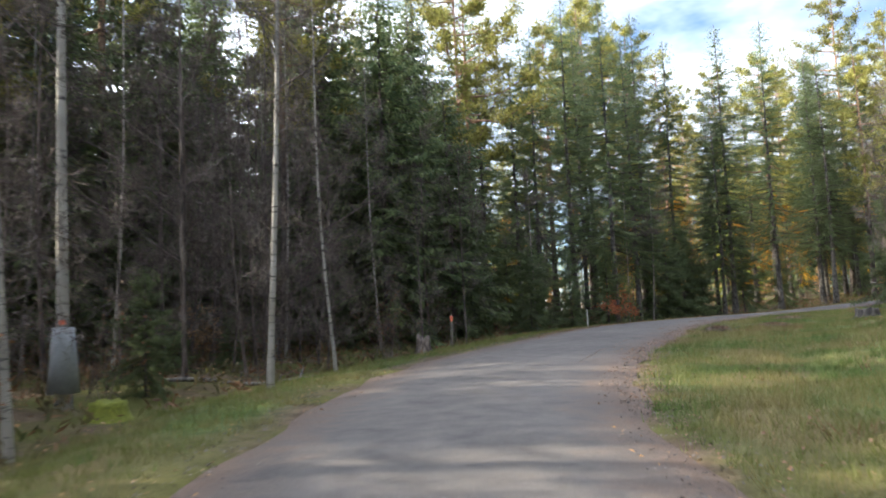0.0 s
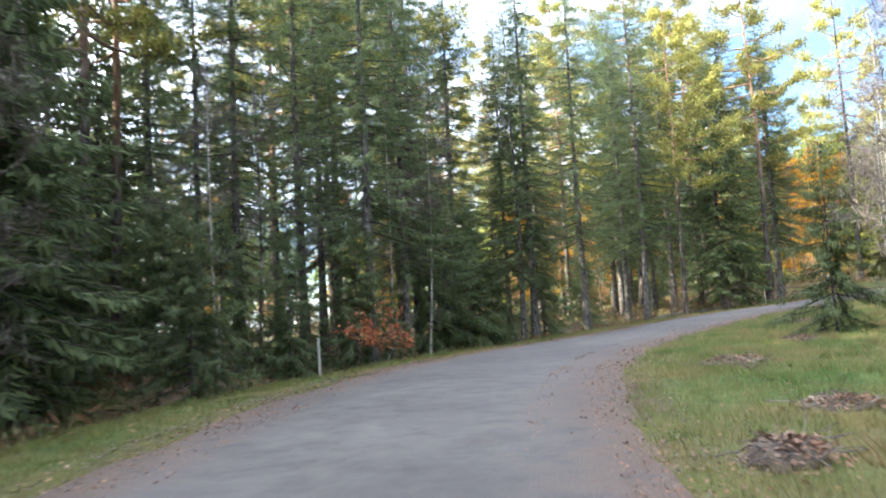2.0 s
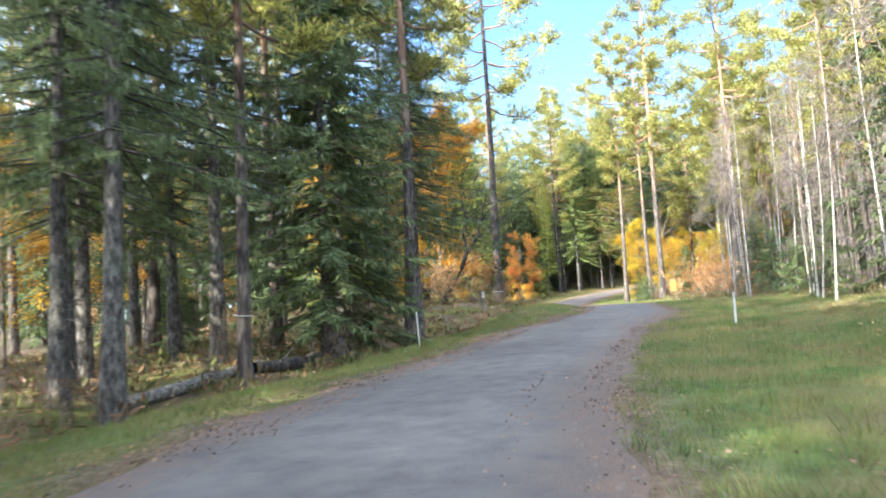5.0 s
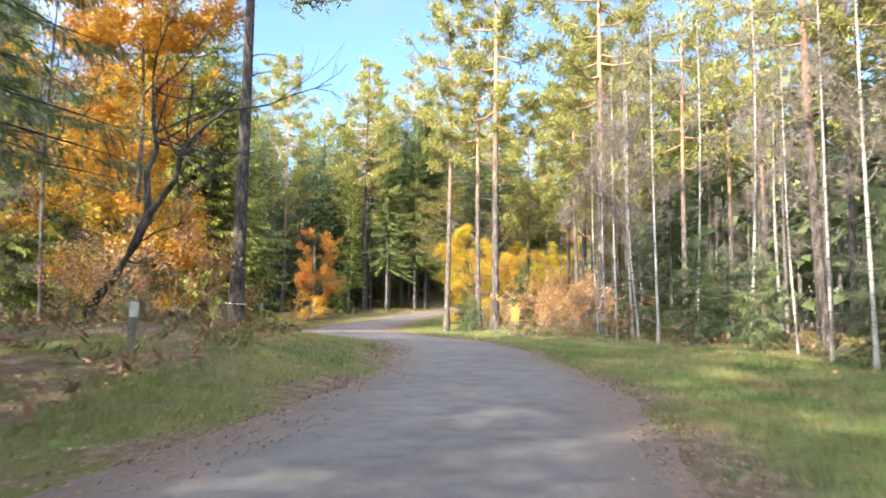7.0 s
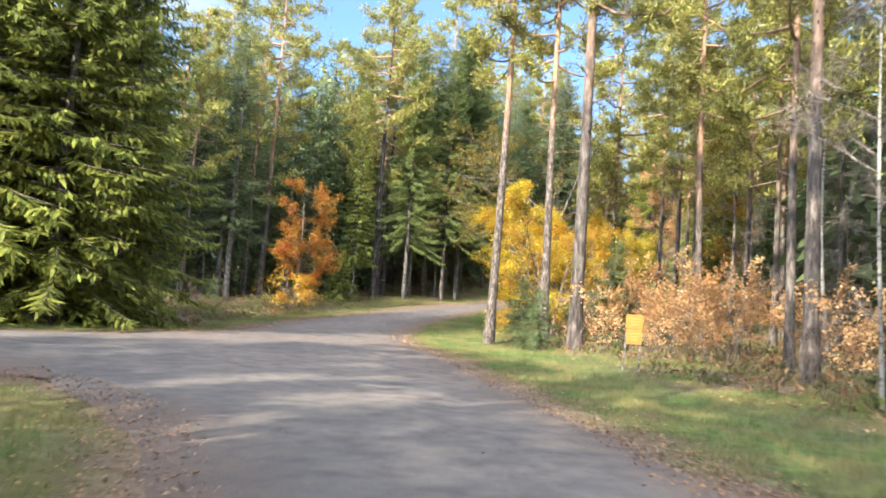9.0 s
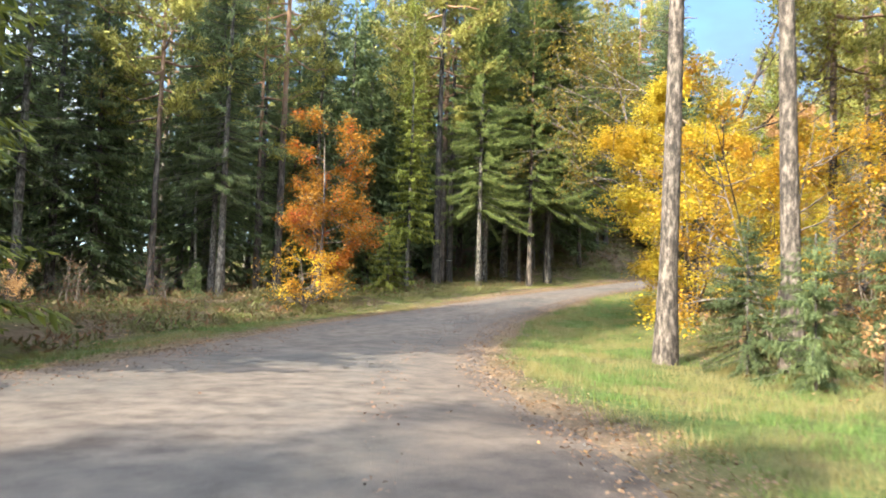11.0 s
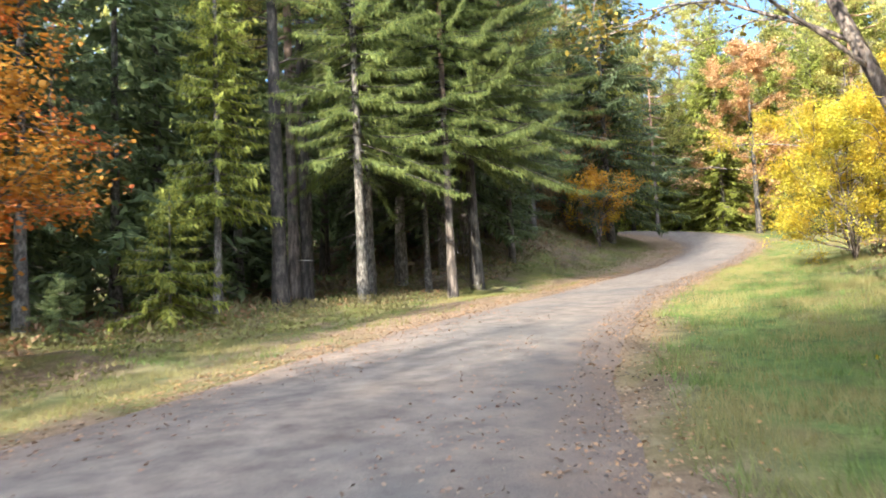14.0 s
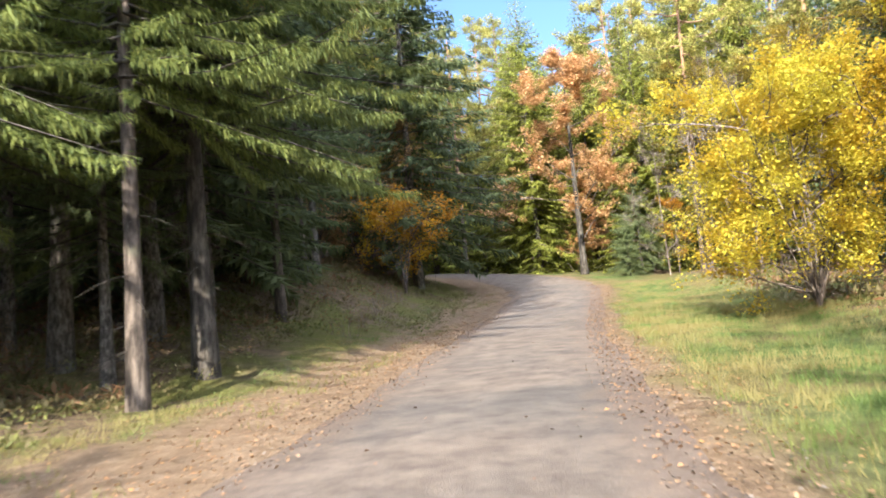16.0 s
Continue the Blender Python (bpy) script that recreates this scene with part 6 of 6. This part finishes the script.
def sign_board(x, y, turn):
    ob = thing("notice_board", "two yellow notice signs stacked on leaning wooden posts", "sign")
    for sx, tilt in ((-0.20, 4), (0.19, 0)):
        bm = bmesh.new()
        box_bm(bm, (0.045, 0.035, 1.75), (sx - 0.03 * (tilt > 0), 0.03, 0.70), 0.006, (0, tilt, 0))
        part("post", bm, DEAD, ob)
    for w, h, z, tilt in ((0.50, 0.40, 1.40, 2), (0.44, 0.42, 0.98, -1)):
        bm = bmesh.new()
        box_bm(bm, (w, 0.012, h), (0, -0.004, z), 0.004, (0, tilt, 0))
        panel = part("panel", bm, SIGN_YELLOW, ob, "yellow enamelled sign panel")
        for k in range(3):
            bm = bmesh.new()
            box_bm(bm, (w * (0.68 - 0.13 * k), 0.002, 0.035), (0, -0.0125, z + 0.09 - 0.085 * k), 0.0005, (0, tilt, 0))
            part("print_bar", bm, INK, panel)
    return stand(ob, x, y, turn, 1.0, 0.0)


sign_board(79.6, 68.2, -62)


def stump(name, label, x, y, r0, h, seed, material):
    """A cut or broken stump with root flares and a ragged top."""
    r = np.random.default_rng(seed)
    ob = thing(name, label, "tree stump")
    n, rows = 18, 6
    ang = np.linspace(0, 2 * math.pi, n, endpoint=False)
    flare = 1 + 0.22 * np.sin(ang * 4 + r.uniform(0, 6)) + r.normal(0, 0.05, n)
    V = []
    for k in range(rows):
        f = k / (rows - 1)
        rad = r0 * (1 + 0.75 * (1 - f) ** 2.5 * flare)
        z = -0.15 + (h + 0.15) * f + (r.normal(0, 0.12 * h, n) if k == rows - 1 else 0)
        V.append(np.stack([rad * np.cos(ang), rad * np.sin(ang), z * np.ones(n)], 1))
    V.append(np.array([[0, 0, h * 0.86]]))
    i = np.arange(rows * n).reshape(rows, n)
    nx = np.roll(i, -1, 1)
    q = np.stack([i[:-1], nx[:-1], nx[1:], i[1:]], -1).reshape(-1, 4)
    t = np.stack([i[-1], nx[-1], np.full(n, rows * n)], -1)
    put("wood", mesh_of("stump_wood", np.concatenate(V), [q, t], material), ob)
    return stand(ob, x, y, seed * 40 % 360, 1.0, 0.0)


stump("stump", "old mossy brown stump in the verge", -0.5, 23.6, 0.20, 0.50, 2, TWIG_BARK)
stump("stump", "broad brown stump at the edge of the meadow", 13.6, 25.2, 0.34, 0.28, 3, DARK_BARK)
stump("stump", "low mossy stump under the birches", -5.4, 13.0, 0.30, 0.28, 4, MOSS)


def log(name, label, a, b, r0, r1, seed, snags=5, sag=0.0, material=None):
    """A fallen trunk lying on the ground with broken branch ends."""
    r = np.random.default_rng(seed)
    ob = thing(name, label, "fallen trunk")
    a, b = np.array(a, float), np.array(b, float)
    s = np.linspace(0, 1, 9)[:, None]
    xy = a * (1 - s) + b * s + r.normal(0, 0.03, (9, 2))
    z = lie(xy)[0] + r0 * 0.8 + sag
    path = np.c_[xy, z] - [*a, 0]
    base = path[0, 2]
    path[:, 2] -= base
    body, snag = Parts(), Parts()
    body.tube(path, np.linspace(r0, r1, 9) * r.uniform(0.92, 1.08, 9), 9)
    put("stem", body.mesh("log_stem", material or DEAD, True), ob)
    for k in range(snags):
        p = path[r.integers(1, 8)]
        d = np.array([r.normal(0, 0.6), r.normal(0, 0.6), r.uniform(0.4, 1.0)])
        L = r.uniform(0.25, 0.8)
        q = np.linspace(0, 1, 4)[:, None]
        one = Parts()
        one.tube(p + d * L * q + r.normal(0, 0.03, (4, 3)) * q, [0.035, 0.026, 0.016, 0.006], 5)
        put("snag", one.mesh("log_snag", DEAD), ob)
    ob.matrix_basis = pose(a[0], a[1], base)
    return ob


log("fallen_log", "grey fallen trunk with broken branches along the verge", (27.8, 55.0), (33.4, 58.6), 0.15, 0.10, 5, 7)
log("fallen_log", "dark mossy trunk lying from the root plate into the wood", (32.4, 57.6), (35.4, 58.6), 0.14, 0.17, 12, 3, 0.05, DARK_BARK)
log("fallen_log", "dark log lying across the bank among dry twigs", (53.6, 67.6), (56.4, 69.6), 0.11, 0.10, 6, 2, 0.15, TWIG_BARK)
log("fallen_log", "thin pale dead stem lying in the undergrowth", (-6.0, 17.0), (-2.8, 18.2), 0.05, 0.03, 7, 4)
log("fallen_log", "thin dead stem lying at the wood's edge", (68.0, 84.4), (71.5, 84.0), 0.05, 0.03, 8, 6)
log("fallen_log", "thin dead stem lying at the wood's edge", (14.0, 45.6), (17.5, 46.9), 0.06, 0.03, 9, 5)

# dense young growth filling the shaded wood's edge before the meadow
plant_all(
    ("stem_spruce", 4.3, 41.4, 0.8, 1), ("young_spruce", 9.6, 45.6, 1.0, 1), ("young_spruce", 3.0, 42.0, 1.0, 0),
    ("young_spruce", 3.9, 33.6, 0.7, 0), ("young_spruce", 6.2, 37.0, 0.75, 1), ("young_spruce", 8.4, 39.4, 0.8, 0),
)


def band(x, y, z, rad, label):
    """A pale cord tied round a trunk."""
    ob = thing("tree_band", label, "cord")
    ang = np.linspace(0, 2 * math.pi, 19)
    p = Parts()
    p.tube(np.stack([rad * np.cos(ang), rad * np.sin(ang), 0.02 * np.sin(ang)], 1), np.full(19, 0.014), 5)
    put("cord", p.mesh("band_cord", WHITE_PAINT, True), ob)
    ob.matrix_basis = pose(x, y, ground_z(x, y) + z)
    return ob


band(57.2, 68.6, 0.85, 0.315, "white cord tied round the dark pine's trunk")
band(87.0, 72.4, 1.62, 0.235, "white cord tied round a pine trunk")
band(30.7, 55.6, 1.55, 0.185, "white cord tied round a pine trunk")
band(112.7, 98.2, 1.55, 0.215, "white cord tied round a pine trunk")


def tin_guard(x, y):
    """A bent tin sheet leaning on the big birch, with a red tag above it."""
    ob = thing("tin_sheet", "grey bent tin sheet against the big birch trunk", "metal sheet")
    ang = np.linspace(-1.3, 1.3, 9)
    V, n = [], 9
    for z, rad in ((0.25, 0.26), (0.9, 0.21), (1.35, 0.165)):
        for o in (0, 0.012):
            V.append(np.stack([(rad + o) * np.cos(ang), (rad + o) * np.sin(ang), np.full(n, z)], 1))
    V = np.concatenate(V).reshape(3, 2, n, 3)
    i = np.arange(3 * 2 * n).reshape(3, 2, n)
    q = []
    for k in range(2):
        for j in range(n - 1):
            q += [(i[k, 1, j], i[k, 1, j + 1], i[k + 1, 1, j + 1], i[k + 1, 1, j]), (i[k, 0, j + 1], i[k, 0, j], i[k + 1, 0, j], i[k + 1, 0, j + 1])]
    for j in range(n - 1):
        q += [(i[0, 0, j], i[0, 0, j + 1], i[0, 1, j + 1], i[0, 1, j]), (i[2, 0, j + 1], i[2, 0, j], i[2, 1, j], i[2, 1, j + 1])]
    put("sheet", mesh_of("tin_sheet", V.reshape(-1, 3), [np.array(q)], TIN), ob)
    bm = bmesh.new()
    box_bm(bm, (0.01, 0.10, 0.08), (0.165, 0.0, 1.43), 0.003)
    part("tag", bm, RED_PAINT, ob, "small red tag")
    return stand(ob, x, y, -75, 1.0, 0.0)


tin_guard(-6.3, 13.4)


def twisted_tree(x, y):
    """The leaning dark tree on the corner: a crooked stem, two big forks and long bare limbs."""
    r = np.random.default_rng(31)
    ob = thing("crooked_tree", "crooked dark leafless tree leaning over the corner bank", "bare tree")
    stem, limb, tips = Parts(), Parts(), []
    lean = np.array([0.45, -0.89, 0])            # towards the road
    up = np.array([0, 0, 1.0])

    def way(points):
        return np.array([lean * a + np.array([0.89, 0.45, 0]) * c + up * b for a, b, c in points])

    low = way([(0, -0.3, 0), (0.25, 0.55, 0), (0.75, 1.3, 0.1), (1.15, 2.0, 0.1), (1.45, 2.75, 0.1)])
    fork_l = way([(1.45, 2.7, 0.1), (1.38, 3.3, 0.2), (1.28, 3.9, 0.3), (1.5, 4.5, 0.35), (1.3, 5.4, 0.5), (1.2, 6.6, 0.6)])
    fork_r = way([(1.42, 2.7, 0.1), (1.8, 3.1, -0.1), (2.2, 3.6, -0.2), (2.35, 4.3, -0.3), (2.9, 4.9, -0.4), (3.8, 5.6, -0.5)])
    stem.tube(low, [0.17, 0.14, 0.125, 0.12, 0.11], 9)
    stem.tube(fork_l, [0.10, 0.085, 0.08, 0.07, 0.05, 0.02], 7)
    stem.tube(fork_r, [0.10, 0.08, 0.075, 0.065, 0.045, 0.02], 7)
    for src, n in ((fork_l, 9), (fork_r, 11), (low, 2)):
        for k in range(n):
            q = r.uniform(0.4, 1) * (len(src) - 1)
            p = np.array([np.interp(q, range(len(src)), src[:, j]) for j in range(3)])
            d = r.normal(0, 1, 3) * [1, 1, 0.35] + up * 0.25 + lean * 0.5
            grow(limb, tips, p, d, r.uniform(1.2, 3.0), 0.035, 2, r, 0.05, 0.5, (2, 4))
    put("trunk", stem.mesh("crooked_trunk", DARK_BARK, True), ob)
    put("branchwork", limb.mesh("crooked_branches", DARK_BARK), ob, kind="stuff")
    return stand(ob, x, y, 0, 0.9, 0.05)


twisted_tree(50.3, 66.9)


def boulder(x, y, size, seed):
    r = np.random.default_rng(seed)
    ob = thing("boulder", "small grey mossy stone in the grass", "stone")
    bm = bmesh.new()
    bmesh.ops.create_icosphere(bm, subdivisions=2, radius=1.0)
    for v in bm.verts:
        k = 1 + 0.22 * noise.noise(v.co * 1.3 + Vector((seed * 3.1, 0, 0))) + 0.08 * noise.noise(v.co * 4)
        v.co = Vector((v.co.x * size[0] * k, v.co.y * size[1] * k, v.co.z * size[2] * k))
    part("stone", bm, STONE, ob)
    return stand(ob, x, y, seed * 50, 1.0, -0.02)


for k, (x, y, s) in enumerate([(64.6, 68.6, 0.22), (92.2, 92.4, 0.12)]):
    boulder(x, y, (s * 1.3, s, s * 0.6), k + 1)


def brush_pile(x, y, w, l, h, turn, seed):
    """A low heap of dug earth and old twigs in the grass."""
    r = np.random.default_rng(seed)
    ob = thing("brush_pile", "low heap of dark earth, leaves and twigs in the grass", "heap")
    bm = bmesh.new()
    bmesh.ops.create_icosphere(bm, subdivisions=3, radius=1.0)
    for v in bm.verts:
        k = 1 + 0.35 * noise.noise(v.co * 1.7 + Vector((seed * 2.3, 0, 0))) + 0.16 * noise.noise(v.co * 5)
        v.co = Vector((v.co.x * w * k, v.co.y * l * k, v.co.z * h * k))
    for f in bm.faces:
        f.smooth = True
    part("earth", bm, EARTH, ob)
    sticks = Parts()
    for _ in range(60):
        p = np.array([r.normal(0, w * 0.5), r.normal(0, l * 0.5), r.uniform(0.3, 1.1) * h])
        e = np.array([r.normal(0, 1), r.normal(0, 1), r.normal(0.1, 0.45)]) * r.uniform(0.06, 0.18)
        sticks.tube(np.array([p - e, p + r.normal(0, 0.03, 3), p + e]), [0.007, 0.006, 0.003], 4)
    put("twig_work", sticks.mesh("pile_twigs", TWIG_BARK), ob, kind="stuff")
    m = 380
    P_ = np.c_[r.normal(0, w * 0.55, m), r.normal(0, l * 0.6, m), np.zeros(m)]
    P_[:, 2] = h * np.sqrt(np.clip(1 - (P_[:, 0] / w) ** 2 - (P_[:, 1] / l) ** 2, 0, 1)) * 1.05 + r.uniform(0.0, 0.05, m)
    leaves = Parts()
    ln = r.uniform(0.04, 0.09, m)
    leaves.kites(P_, r.normal(0, 1, (m, 3)) * [1, 1, 0.3], r.normal(0, 1, (m, 3)) * [1, 1, 0.4], ln, ln * 0.65, 0.2)
    put("dead_leaves", leaves.mesh("pile_leaves", DEBRIS), ob, "damp brown leaves", "stuff")
    return stand(ob, x, y, turn, 1.0, 0.02)


EARTH = plain("dug_earth", (0.035, 0.026, 0.020), (0.12, 0.085, 0.062), 9, 0.95, 0.9)
brush_pile(12.9, 29.4, 1.15, 0.60, 0.10, 55, 1)
brush_pile(7.9, 22.6, 0.45, 0.30, 0.16, 30, 2)
brush_pile(10.2, 24.4, 0.60, 0.35, 0.09, 10, 4)
brush_pile(17.6, 33.0, 0.6, 0.4, 0.10, 70, 3)
brush_pile(25.0, 40.8, 0.8, 0.45, 0.07, 40, 5)


def root_plate(x, y, turn, size):
    """The upturned roots of a fallen tree: a ragged disc of earth with broken roots standing out of it."""
    r = np.random.default_rng(77)
    ob = thing("root_plate", "dark upturned root plate of a fallen tree at the wood's edge", "tree roots")
    bm = bmesh.new()
    bmesh.ops.create_icosphere(bm, subdivisions=3, radius=1.0)
    for v in bm.verts:
        k = 1 + 0.32 * noise.noise(v.co * 1.9 + Vector((4.1, 0, 0))) + 0.15 * noise.noise(v.co * 5)
        v.co = Vector((v.co.x * size * k, v.co.y * size * 0.32 * k, (v.co.z * 0.75 + 0.55) * size * k))
    part("earth", bm, EARTH, ob)
    for k in range(12):
        a = r.uniform(0.1, math.pi - 0.1)
        q = np.linspace(0, 1, 5)[:, None]
        out = np.array([math.cos(a), r.normal(0, 0.35), math.sin(a)])
        root = Parts()
        root.tube(np.array([0, 0, 0.4 * size]) + out * size * (0.5 + 0.9 * r.uniform(0.7, 1.15) * q) + r.normal(0, 0.05, (5, 3)) * q, [0.05, 0.038, 0.026, 0.016, 0.006], 6)
        put("root", root.mesh("plate_root", DARK_BARK, True), ob)
    return stand(ob, x, y, turn, 1.0, 0.05)


root_plate(35.6, 58.2, 35, 0.62)
